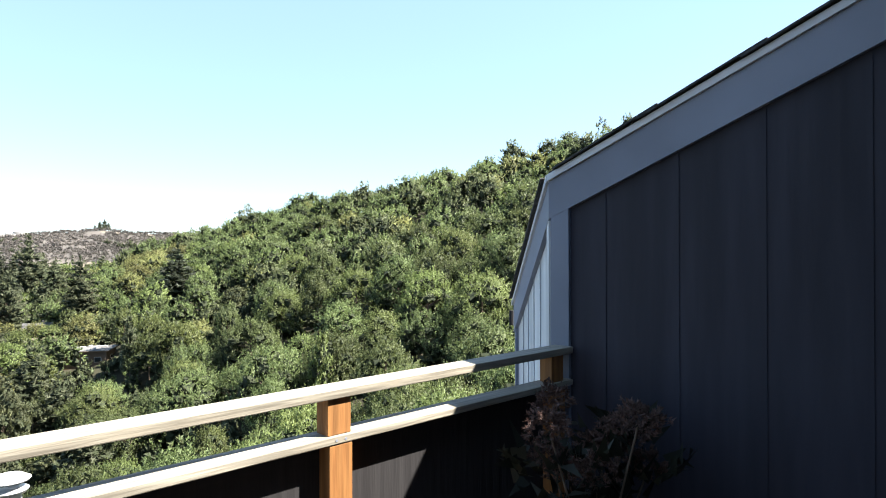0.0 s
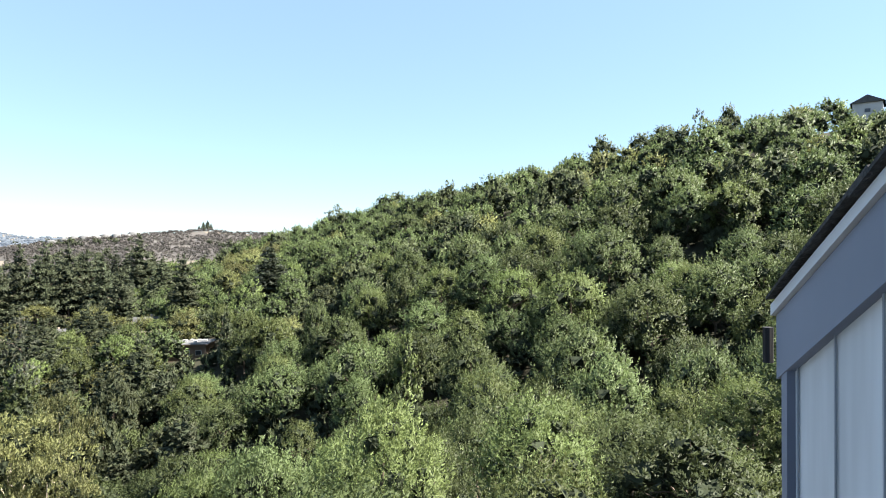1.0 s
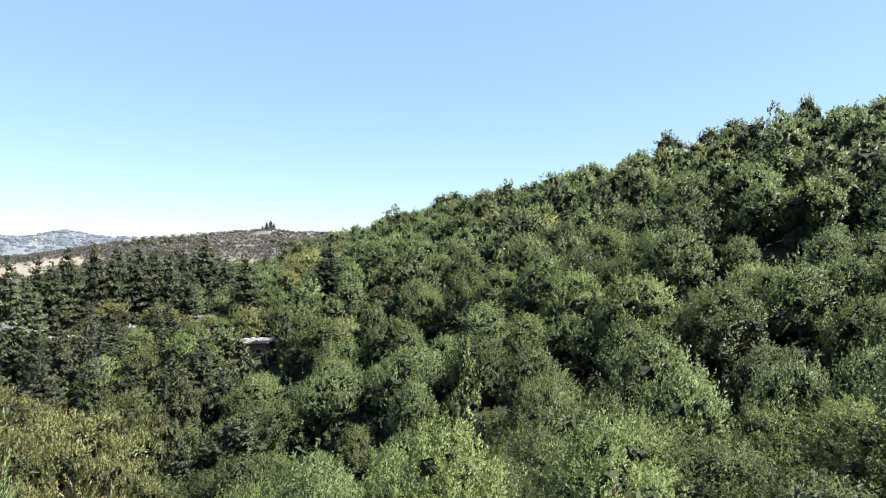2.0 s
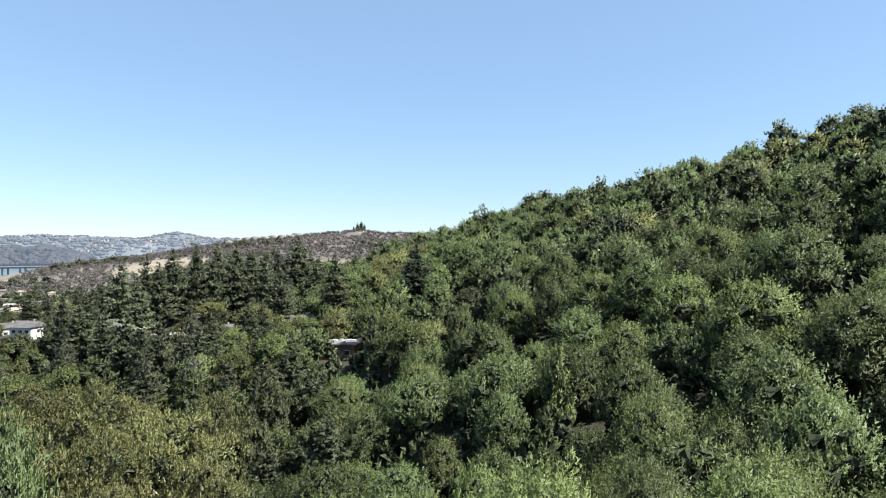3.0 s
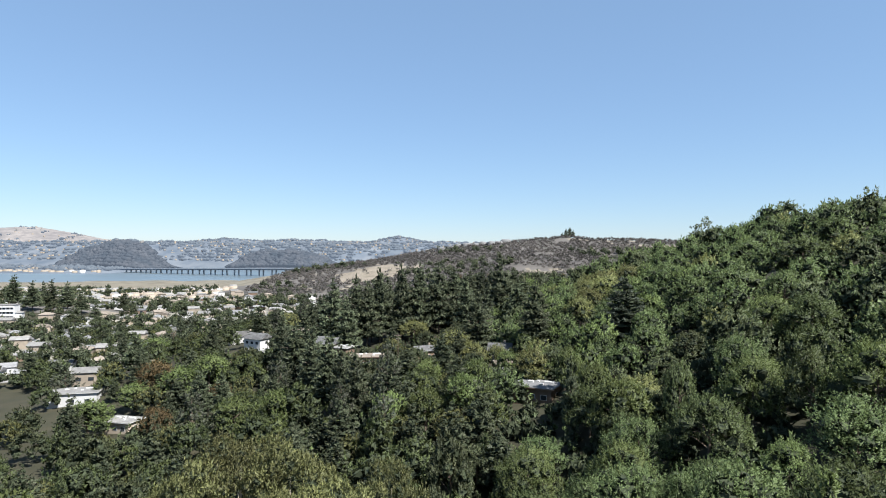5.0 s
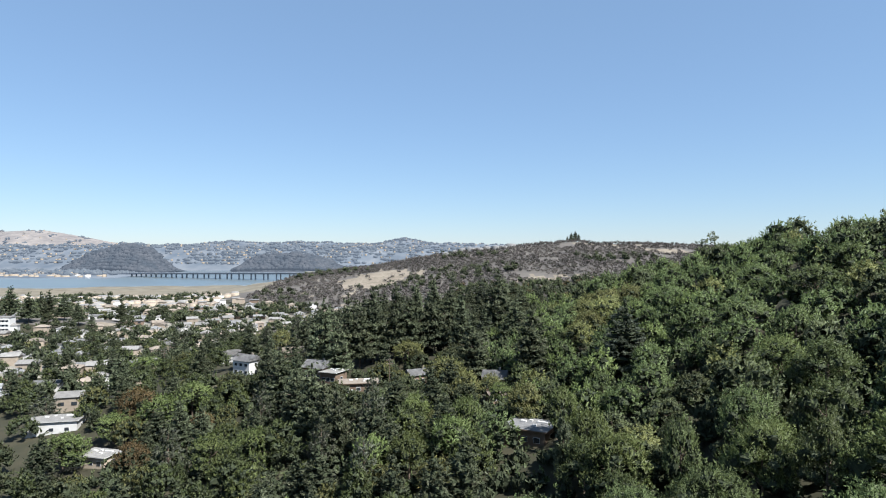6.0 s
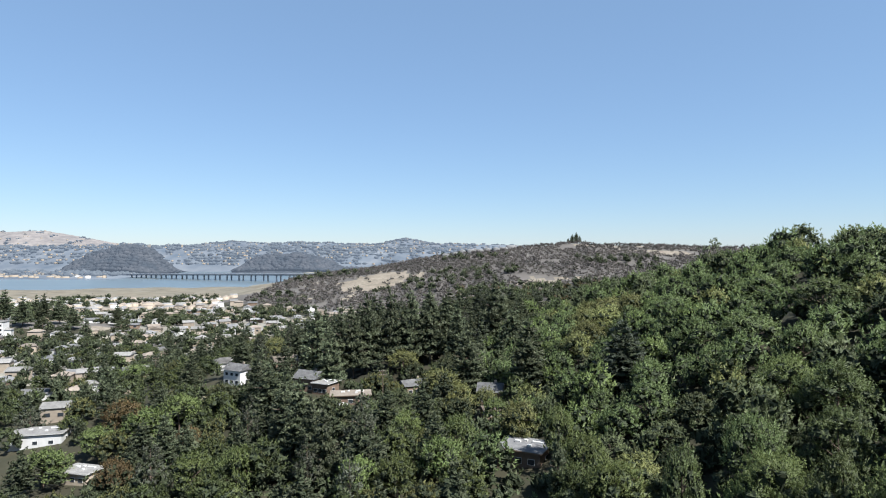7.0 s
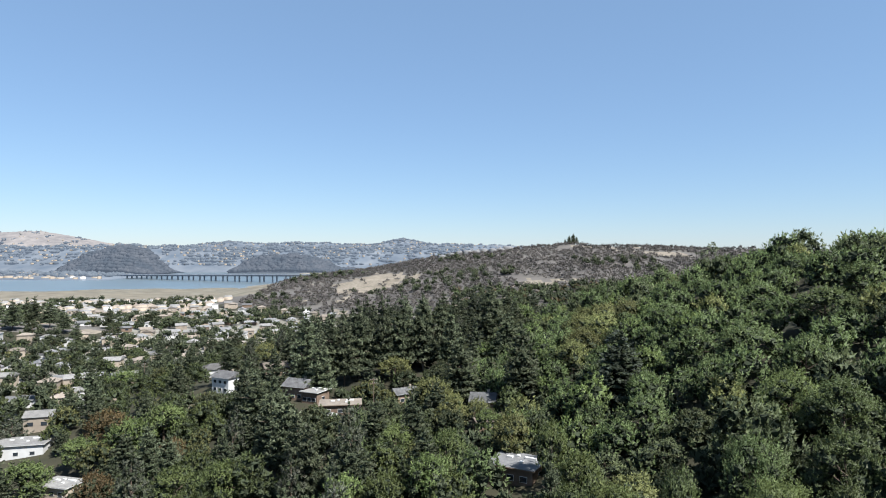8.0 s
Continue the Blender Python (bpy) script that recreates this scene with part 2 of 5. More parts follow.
# ---- ground ----
def spine(x, y, points, slope, foot=40.0):
    """Height of a ridge: its crest runs along the points, and it falls away on both sides."""
    best = np.full(np.shape(x), -1e4)
    for (ax, ay, az), (bx, by, bz) in zip(points, points[1:]):
        dx, dy = bx - ax, by - ay
        s = np.clip(((x - ax) * dx + (y - ay) * dy) / (dx * dx + dy * dy), 0, 1)
        d = np.hypot(x - ax - s * dx, y - ay - s * dy)
        fall = slope * (np.sqrt(d * d + 12.0 ** 2) - 12.0)
        best = np.maximum(best, az + s * (bz - az) - fall)
    return best


def smooth_max(a, b, k):
    h = np.clip(0.5 + 0.5 * (a - b) / k, 0, 1)
    return b + (a - b) * h + k * h * (1 - h)


WATER_Z = -46.6
HILL = [(260, -60, 51.5), (215, 20, 41.5), (190, 90, 35.2), (157, 175, 23.4), (133, 250, 13.0), (120, 278, 7.2), (97, 332, -10), (68, 385, -23)]
SPUR = [(97, 332, -10), (20, 345, -15), (-45, 330, -27), (-68, 278, -31.5)]
BENCH = [(75, 225, -10), (32, 214, -24), (30, 165, -26), (-14, 236, -29), (-32, 256, -28.5), (-55, 292, -30)]
SHOULDER = [(-28, 268, -30), (0, 276, -25), (40, 272, -22)]
HOME = [(-160, -60, -6), (-60, -28, 1), (0, -14, 3), (60, -40, 14), (215, -110, 60)]
KNOLL = [(900, 1000, 24), (600, 1040, 26), (394, 1040, 28), (223, 1013, 34), (80, 1040, 23), (-30, 1060, 1), (-105, 1080, -34)]
RISE = [(-430, 500, -31), (-340, 515, -33), (-270, 520, -38)]


def waves(x, y, scale, seed):
    """Soft unevenness from a few crossed sine waves."""
    r = random.Random(seed)
    out = 0
    for i in range(7):
        a, k = r.uniform(0, 6.28), scale * r.uniform(0.5, 1.9)
        out = out + np.sin((x * math.cos(a) + y * math.sin(a)) * k + r.uniform(0, 6.28))
    return out / 7


def shore(x):
    return 1210 + 0.10 * x + 30 * np.sin(x * 0.011) + 14 * np.sin(x * 0.031)


def height(x, y):
    x, y = np.asarray(x, float), np.asarray(y, float)
    z = np.full(np.broadcast(x, y).shape, -44.5) + 0.5 * waves(x, y, 0.02, 3)
    bank = -0.20 * y - 20 - 110 * np.clip((1500 - y) / 250, 0, 1)
    depth = np.clip((y - shore(x)) / 30, 0, 1) * np.clip((bank - x) / 40, 0, 1)
    creek = np.clip(1.6 - np.abs(x + 0.318 * y - 24 + 12 * np.sin(y * 0.02)) / 14, 0, 1) * np.clip((y - 935) / 40, 0, 1) * np.clip((1300 - y) / 40, 0, 1)
    z = z - 6.0 * np.maximum(depth, creek)
    z = smooth_max(spine(x, y, HILL, 0.43), z, 8)
    z = smooth_max(spine(x, y, SPUR, 0.24), z, 5)
    z = smooth_max(spine(x, y, BENCH, 0.28), z, 4)
    z = smooth_max(spine(x, y, SHOULDER, 0.5), z, 4)
    z = smooth_max(spine(x, y, HOME, 0.55), z, 8)
    z = smooth_max(spine(x, y, KNOLL, 0.16) + 3 * waves(x, y, 0.012, 9) + 2.5 * waves(x, y, 0.04, 10), z, 8)
    z = smooth_max(spine(x, y, RISE, 0.16), z, 4)
    near = np.exp(-(np.hypot(x, y) / 25.0) ** 2)
    return z + (1 - near) * 1.6 * waves(x, y, 0.05, 5)


def axis(steps):
    out = [steps[0][0]]
    for start, end, step in steps:
        out += list(np.arange(out[-1] + step, end + step * 0.5, step))
    return np.array(out)


def sheet(name, xs, ys, mats, pick=None):
    gx, gy = np.meshgrid(xs, ys)
    verts = np.stack([gx, gy, height(gx, gy)], -1).reshape(-1, 3)
    nx, ny = len(xs), len(ys)
    i = (np.arange(ny - 1)[:, None] * nx + np.arange(nx - 1)).ravel()
    quads = np.stack([i, i + 1, i + nx + 1, i + nx], 1)
    mid = verts[quads].mean(1)
    return mesh_of(name, verts, quads, mats, pick(mid[:, 0], mid[:, 1], mid[:, 2]) if pick else None, smooth=True)


def bare_knoll(x, y):
    """Patches of bare tan soil on the far hill."""
    w = waves(x, y, 0.02, 21) + 0.5 * waves(x, y, 0.09, 22) + 0.7 * waves(x, y, 0.2, 23)
    left = ((x + 58) / 58) ** 2 + ((y - 825) / 62) ** 2 < 0.8 + 1.5 * w
    bench = ((x - 135) / 66) ** 2 + ((y - 722) / 22) ** 2 < 0.8 + 1.2 * w
    top = ((x - 350) / 45) ** 2 + ((y - 950) / 32) ** 2 < 0.6 + 1.2 * w
    track = ((x - 240) / 36) ** 2 + ((y - 985) / 9) ** 2 < 0.8 + 1.2 * w
    return (w > 0.62) | left | bench | top | track


def ground_kind(x, y, z):
    k = np.zeros(len(x), int)
    knoll = (y > 560 + 0.2 * x) & (z > -41)
    k[knoll] = 1
    bare = knoll & bare_knoll(x, y)
    k[bare] = 2
    k[(y > shore(x) - 300) & (x < -0.20 * y - 40) & (y < shore(x) + 40)] = 3
    k[((x + 66) / 11) ** 2 + ((y - 256) / 11) ** 2 < 1] = 2
    k[(z < -43) & (y > 330) & (x < 0) & (k == 0)] = 4
    return k


xs = axis([(-4200, -900, 100), (-900, -260, 20), (-260, 300, 5), (300, 900, 20), (900, 4200, 100)])
ys = axis([(-400, -60, 20), (-60, 420, 5), (420, 1300, 15), (1300, 4800, 100)])
TOWNSOIL = material("town_ground", (0.13, 0.122, 0.10), (0.21, 0.195, 0.165), scale=0.03, rough=0.95, scale2=0.15)
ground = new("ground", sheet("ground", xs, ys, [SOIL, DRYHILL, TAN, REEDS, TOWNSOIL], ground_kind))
tagged(ground, "wooded hill and valley ground running out to a flat town", "ground", kind="structure")

bm = bmesh.new()
bmesh.ops.create_grid(bm, x_segments=2, y_segments=2, size=1.0, matrix=Matrix.Translation((-1800, 2400, WATER_Z)) @ Matrix.Diagonal((2400, 1500, 1, 1)))
water = part("water", bm, WATER)
tagged(water, "calm blue-grey bay water behind the town", "water", kind="structure")


# ---- trees ----
def lobes(rng, kind, h, w):
    """Centres and radii of the leafy masses of a crown of height h and width w, base at 0."""
    out = []
    if kind == "round":
        n = 16
        for i in range(n):
            a, r = i * 2.4 + rng.uniform(-0.4, 0.4), w * 0.46 * math.sqrt((i + 0.3) / n) * rng.uniform(0.85, 1.0)
            top = h * (0.93 - 0.52 * (2 * r / w) ** 2) * rng.uniform(0.92, 1.03)
            s = w * rng.uniform(0.12, 0.19)
            out.append((math.cos(a) * r, math.sin(a) * r, top - s, s, s * rng.uniform(0.75, 1.0)))
            if i > 8:
                out.append((math.cos(a) * r * 1.02, math.sin(a) * r * 1.02, top * 0.6 - s * 0.4, s * 1.05, s * 0.9))
    elif kind == "brush":
        for i in range(3):
            a = i * 2.1 + rng.uniform(-0.4, 0.4)
            s = w * rng.uniform(0.24, 0.36)
            out.append((math.cos(a) * w * 0.24, math.sin(a) * w * 0.24, h * rng.uniform(0.35, 0.6), s, h * 0.32))
    elif kind == "small":
        for i in range(6):
            a, r = i * 1.05 + rng.uniform(-0.3, 0.3), w * 0.27 * (i > 0)
            s = w * rng.uniform(0.24, 0.32)
            out.append((math.cos(a) * r, math.sin(a) * r, h * rng.uniform(0.62, 0.8) - s * 0.5 * (i > 0), s, s * 1.1))
    elif kind == "spire":
        for i in range(17):
            f = i / 16
            r = w * 0.36 * (1 - f) ** 0.8
            a = i * 2.4
            s = w * (0.24 - 0.15 * f)
            out.append((math.cos(a) * r, math.sin(a) * r, h * (0.22 + 0.72 * f), s, s * 1.25))
    elif kind == "pine":
        tiers = 10
        for t in range(tiers):
            f = t / (tiers - 1)
            r = w * 0.5 * (1 - f) ** 0.75 * rng.uniform(0.8, 1.05) + 0.05 * w
            z = h * (0.18 + 0.74 * f)
            out.append((0, 0, z, r * 0.55, h * 0.055))
            for k in range(6 if t < tiers - 3 else 3):
                a = k * 1.05 + t * 0.7 + rng.uniform(-0.3, 0.3)
                rr = r * rng.uniform(0.5, 0.75)
                out.append((math.cos(a) * rr, math.sin(a) * rr, z - 0.12 * rr + rng.uniform(-0.02, 0.02) * h, r * rng.uniform(0.3, 0.45), h * rng.uniform(0.03, 0.045)))
    elif kind == "gum":
        for i in range(22):
            a, r = i * 2.4, w * 0.5 * math.sqrt((i + 0.5) / 22)
            z = h * (0.93 - 0.3 * (2 * r / w) ** 2) * rng.uniform(0.75, 1.02)
            s = w * rng.uniform(0.12, 0.19)
            out.append((math.cos(a) * r, math.sin(a) * r, z - s * 0.5, s, s * 0.65))
    return np.array(out)


def leaves(rng, masses, count, size, kind="round", shoot=0.0, per=26):
    """Leaf sprays gathered on shoots that stand out from the masses: upright on broadleaf trees, level on pines."""
    g = np.random.default_rng(rng.randrange(1 << 30))
    shoots = max(1, count // per)
    count = shoots * per
    area = masses[:, 3] * (masses[:, 3] + masses[:, 4])
    pick = g.choice(len(masses), shoots * 5, p=area / area.sum())
    m = masses[pick]
    d = g.normal(size=(shoots * 5, 3))
    d /= np.linalg.norm(d, axis=1)[:, None]
    d[:, 2] = np.where(d[:, 2] < -0.3, -d[:, 2], d[:, 2])
    foot = m[:, :3] + d * np.stack([m[:, 3], m[:, 3], m[:, 4]], 1) * g.uniform(0.62, 0.98, shoots * 5)[:, None]
    # only shoots on the outside of the crown
    gap = (foot[:, None, :] - masses[None, :, :3]) / masses[None, :, [3, 3, 4]]
    inside = ((gap ** 2).sum(2) < 0.7)
    inside[np.arange(shoots * 5), pick] = False
    keep = np.argsort(inside.any(1), kind="stable")[:shoots]
    d, foot = d[keep], foot[keep]
    wild = g.normal(size=(shoots, 3))
    if kind == "pine":
        out = foot * (1, 1, 0)
        out /= np.linalg.norm(out, axis=1)[:, None] + 1e-6
        way, slim = out * 0.8 + wild * 0.22 + (0, 0, 0.24), 0.26
    elif kind == "gum":
        way, slim = d * 0.7 + wild * 0.3 + (0, 0, 0.35), 0.5
    elif kind == "brush":
        way, slim = d * 0.25 + wild * 0.2 + (0, 0, 1.0), 0.3
    else:
        way, slim = d * 0.62 + wild * 0.22 + (0.12, 0.04, 0.72), 0.34
    way /= np.linalg.norm(way, axis=1)[:, None]
    reach = (shoot or float(masses[:, 3].mean()) * 0.75) * (0.45 + 1.25 * g.random(shoots) ** 1.6)
    i = np.repeat(np.arange(shoots), per)
    u = g.random(count) ** 0.85
    ring = np.cross(way[i], g.normal(size=(count, 3)))
    ring /= np.linalg.norm(ring, axis=1)[:, None]
    off = slim * reach[i] * (1.0 - 0.82 * u) * np.sqrt(g.random(count))
    centre = foot[i] + way[i] * (u * reach[i])[:, None] + ring * off[:, None]
    t = way[i] * 0.75 + ring * 0.6 + g.normal(size=(count, 3)) * 0.32
    t /= np.linalg.norm(t, axis=1)[:, None]
    b = np.cross(t, g.normal(size=(count, 3)))
    b /= np.linalg.norm(b, axis=1)[:, None]
    n = np.cross(t, b)
    face = ring * 0.35 + d[i] * 0.6 + (0, 0, 0.45)
    side = np.where((n * face).sum(1) < 0, -1.0, 1.0)[:, None]
    b, n = b * side, n * side
    s = (size * g.uniform(0.6, 1.4, count))[:, None]
    verts = np.stack([centre + t * s, centre - t * s * 0.5 + b * s * 0.36, centre - t * s * 0.5 - b * s * 0.36], 1)
    soft = n * 0.5 + face * 0.6 + (0, 0, 0.3)
    soft /= np.linalg.norm(soft, axis=1)[:, None]
    return verts.reshape(-1, 3), np.arange(count * 3).reshape(-1, 3), np.repeat(soft, 3, 0)


OCTA_V = np.array([(1, 0, 0), (0, 1, 0), (-1, 0, 0), (0, -1, 0), (0, 0, 1), (0, 0, -1)], float) * 1.15
OCTA_F = np.array([(0, 1, 4), (1, 2, 4), (2, 3, 4), (3, 0, 4), (1, 0, 5), (2, 1, 5), (3, 2, 5), (0, 3, 5)])


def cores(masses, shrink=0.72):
    """Crossed sprays in the middle of the masses, mostly in painted crown shade, so that little daylight shows through
    a crown.
    """
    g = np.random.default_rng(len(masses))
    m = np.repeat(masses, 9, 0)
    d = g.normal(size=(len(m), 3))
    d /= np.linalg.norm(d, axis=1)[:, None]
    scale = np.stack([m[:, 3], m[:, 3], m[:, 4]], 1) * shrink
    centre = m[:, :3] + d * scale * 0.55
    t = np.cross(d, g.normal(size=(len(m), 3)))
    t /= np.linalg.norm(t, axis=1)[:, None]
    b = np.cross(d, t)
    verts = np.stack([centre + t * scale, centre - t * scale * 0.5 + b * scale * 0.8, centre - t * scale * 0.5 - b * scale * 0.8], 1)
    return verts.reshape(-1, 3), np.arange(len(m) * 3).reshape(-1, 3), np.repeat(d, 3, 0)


def crown_arrays(rng, kind, h, w, count, size, shrink=0.72, shoot=0.0, per=26):
    masses = lobes(rng, kind, h, w)
    lv, lf, ln = leaves(rng, masses, count, size, kind, shoot, per)
    cv, cf, cn = cores(masses, shrink)
    return np.concatenate([lv, cv]), np.concatenate([lf, cf + len(lv)]), len(lf), len(cf), np.concatenate([ln, cn])


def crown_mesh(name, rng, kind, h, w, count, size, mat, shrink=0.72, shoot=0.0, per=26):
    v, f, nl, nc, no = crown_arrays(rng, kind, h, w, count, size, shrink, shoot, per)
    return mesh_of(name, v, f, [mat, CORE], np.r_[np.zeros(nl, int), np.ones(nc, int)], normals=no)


def trunk_mesh(rng, h, r, limbs, spread, mat, sides=6):
    """A tapered trunk with limbs that reach into the crown."""
    bm = tube([(0, 0, -1.2), (0.1 * r, 0, h * 0.3), (rng.uniform(-1, 1) * r, rng.uniform(-1, 1) * r, h * 0.65), (0, 0, h * 0.92)], [r * 1.25, r, r * 0.7, r * 0.12], sides)
    for i in range(limbs):
        a, z = i * 2.4 + rng.uniform(-0.4, 0.4), h * rng.uniform(0.25, 0.5)
        rr = spread * rng.uniform(0.55, 0.9)
        tube([(0, 0, z), (math.cos(a) * rr * 0.5, math.sin(a) * rr * 0.5, z + h * 0.12), (math.cos(a) * rr, math.sin(a) * rr, z + h * rng.uniform(0.12, 0.2))], [r * 0.5, r * 0.32, r * 0.1], 5, bm)
    me = bpy.data.meshes.new("trunk")
    bm.to_mesh(me)
    bm.free()
    me.materials.append(mat)
    return me


def tree_kind(name, rng, kind, h, w, count, size, mat, label, category, bark=BARK, limbs=6, shrink=0.72, r=0.22, shoot=0.0, per=26):
    """One sample of a tree, kept to be copied: its trunk and crown meshes."""
    return dict(name=name, crown=crown_mesh("crown", rng, kind, h, w, count, size, mat, shrink, shoot, per),
                trunk=trunk_mesh(rng, h * (0.78 if kind == "gum" else 0.9), r, limbs, w * 0.5, bark), label=label, category=category, h=h, w=w)


def plant_tree(k, x, y, scale=1.0, turn=0.0, group="", z=None, tall=1.0, label=""):
    ground_z = float(height(x, y)) if z is None else z
    ob = thing(k["name"], Matrix.Translation((x, y, ground_z)) @ Matrix.Rotation(turn, 4, "Z"), label or k["label"], k["category"], group)
    ob.scale = (scale, scale, scale * tall)
    part("trunk", k["trunk"], None, ob)
    part("crown", k["crown"], None, ob)
    return ob


rng = random.Random(11)
def broadleaf(n, mat, label, h=(11, 13), w=(9, 11.5), count=4500, size=0.29, shoot=1.3, per=10, **more):
    return [tree_kind("broadleaf_tree", rng, "round", rng.uniform(*h), rng.uniform(*w), count, size, mat, label, "tree", shoot=shoot, per=per, **more) for i in range(n)]


OAKS = broadleaf(5, LEAF, "green broadleaf tree with a dense rounded crown")
OAKS += broadleaf(2, LEAF_DARK, "dark green evergreen oak on the hillside", w=(9, 11), shoot=0.7)
OAKS += broadleaf(2, LEAF_BRIGHT, "bright yellow-green broadleaf tree on the hillside", (10, 12), (8, 10))
YELLOWS = broadleaf(2, LEAF_YELLOW, "yellow-green broadleaf tree turning with the season", (10, 12), (8, 10))
RUSTS = broadleaf(1, LEAF_RUST, "rusty brown-leaved tree among the valley pines", (10, 12), (8, 10))
BAYS = [tree_kind("bay_tree", rng, "spire", rng.uniform(11, 13), rng.uniform(5, 6.5), 3000, 0.3, LEAF if i else LEAF_BRIGHT, "upright green bay tree with a pointed crown", "tree", shoot=0.9, per=12) for i in range(3)]
GREYS = [tree_kind("cypress_tree", rng, "spire", rng.uniform(13, 15), rng.uniform(6, 7), 3000, 0.28, LEAF_GREY, "tall grey-green cypress with a narrow crown", "conifer", shoot=0.9, shrink=0.5) for i in range(2)]
RIDGE_TREES = [tree_kind("ridge_tree", rng, "gum", 12.0, 6.0, 1600, 0.26, LEAF_PINE, "thin dark tree standing out on the ridge line", "tree", shrink=0.3, limbs=8)]
PINES = [tree_kind("pine_tree", rng, "pine", rng.uniform(15, 18), rng.uniform(8, 10), 5600, 0.34, LEAF_PINE, "tall dark green pine with layered branches", "conifer", limbs=10, shrink=0.8, shoot=0.9, per=12) for i in range(4)]
FIRS = [tree_kind("fir_tree", rng, "pine", 18, 10, 5600, 0.34, LEAF_FIR, "broad dark green fir that stands alone in the woods", "conifer", limbs=10, shrink=0.8, shoot=0.9, per=12)]
GUMS = [tree_kind("gum_tree", rng, "gum", rng.uniform(15, 18), rng.uniform(12, 15), 12500, 0.205, LEAF_GUM, "olive-brown gum tree with pale bare limbs", "tree", bark=BARK_PALE, limbs=14, shrink=0.35, r=0.26, shoot=0.8, per=14) for i in range(2)]
MID = broadleaf(3, LEAF, "leafy green tree on the slope below the deck", (10.5, 12), (8.5, 10.5), 9800, 0.19, 1.35, 16, limbs=8, shrink=0.66)
MID[1]["crown"].materials[0] = LEAF_BRIGHT
NEAR = broadleaf(3, LEAF_BRIGHT, "leafy bright green tree below the deck", (8.5, 10), (6, 7.5), 17000, 0.112, 1.15, 24, limbs=9, shrink=0.5, r=0.16)
NEAR[1]["crown"].materials[0] = LEAF


def woods(name, spots, kinds, count, size, label, category="woods", inside=CORE, shoot=0.0, per=9):
    """Many trees too far or too many to pick apart, joined into one mesh."""
    mats = sorted({m for _, m, *_ in kinds}, key=lambda m: m.name) + [inside]
    stock = []
    r = random.Random(len(spots))
    for kind, mat, h, w in kinds:
        for i in range(3):
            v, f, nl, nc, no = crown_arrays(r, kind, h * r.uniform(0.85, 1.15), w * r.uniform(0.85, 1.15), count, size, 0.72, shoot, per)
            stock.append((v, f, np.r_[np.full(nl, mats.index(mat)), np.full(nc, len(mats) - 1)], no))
    vs, fs, ms, ns, base = [], [], [], [], 0
    for x, y in spots:
        v, f, mi, no = stock[r.randrange(len(stock))]
        a, s = r.uniform(0, 6.28), r.choice((0.68, 0.82, 0.9, 0.96, 1.0)) * r.uniform(0.94, 1.04)
        c, sn = math.cos(a) * s, math.sin(a) * s
        vs.append(np.stack([v[:, 0] * c - v[:, 1] * sn + x, v[:, 0] * sn + v[:, 1] * c + y, v[:, 2] * s + float(height(x, y))], 1))
        ca, sa = math.cos(a), math.sin(a)
        ns.append(np.stack([no[:, 0] * ca - no[:, 1] * sa, no[:, 0] * sa + no[:, 1] * ca, no[:, 2]], 1))
        fs.append(f + base)
        ms.append(mi)
        base += len(v)
    ob = new(name, mesh_of(name, np.concatenate(vs), np.concatenate(fs), mats, np.concatenate(ms), normals=np.concatenate(ns)))
    return tagged(ob, label, category, kind="stuff")


def scatter(seed, x0, x1, y0, y1, gap, keep):
    """Loose places on a jittered grid, where keep(x, y) allows."""
    r = random.Random(seed)
    out = []
    y = y0
    while y < y1:
        x = x0
        while x < x1:
            px, py = x + r.uniform(-0.4, 0.4) * gap, y + r.uniform(-0.4, 0.4) * gap
            if keep(px, py):
                out.append((px, py))
            x += gap
        y += gap * 0.9
    return out


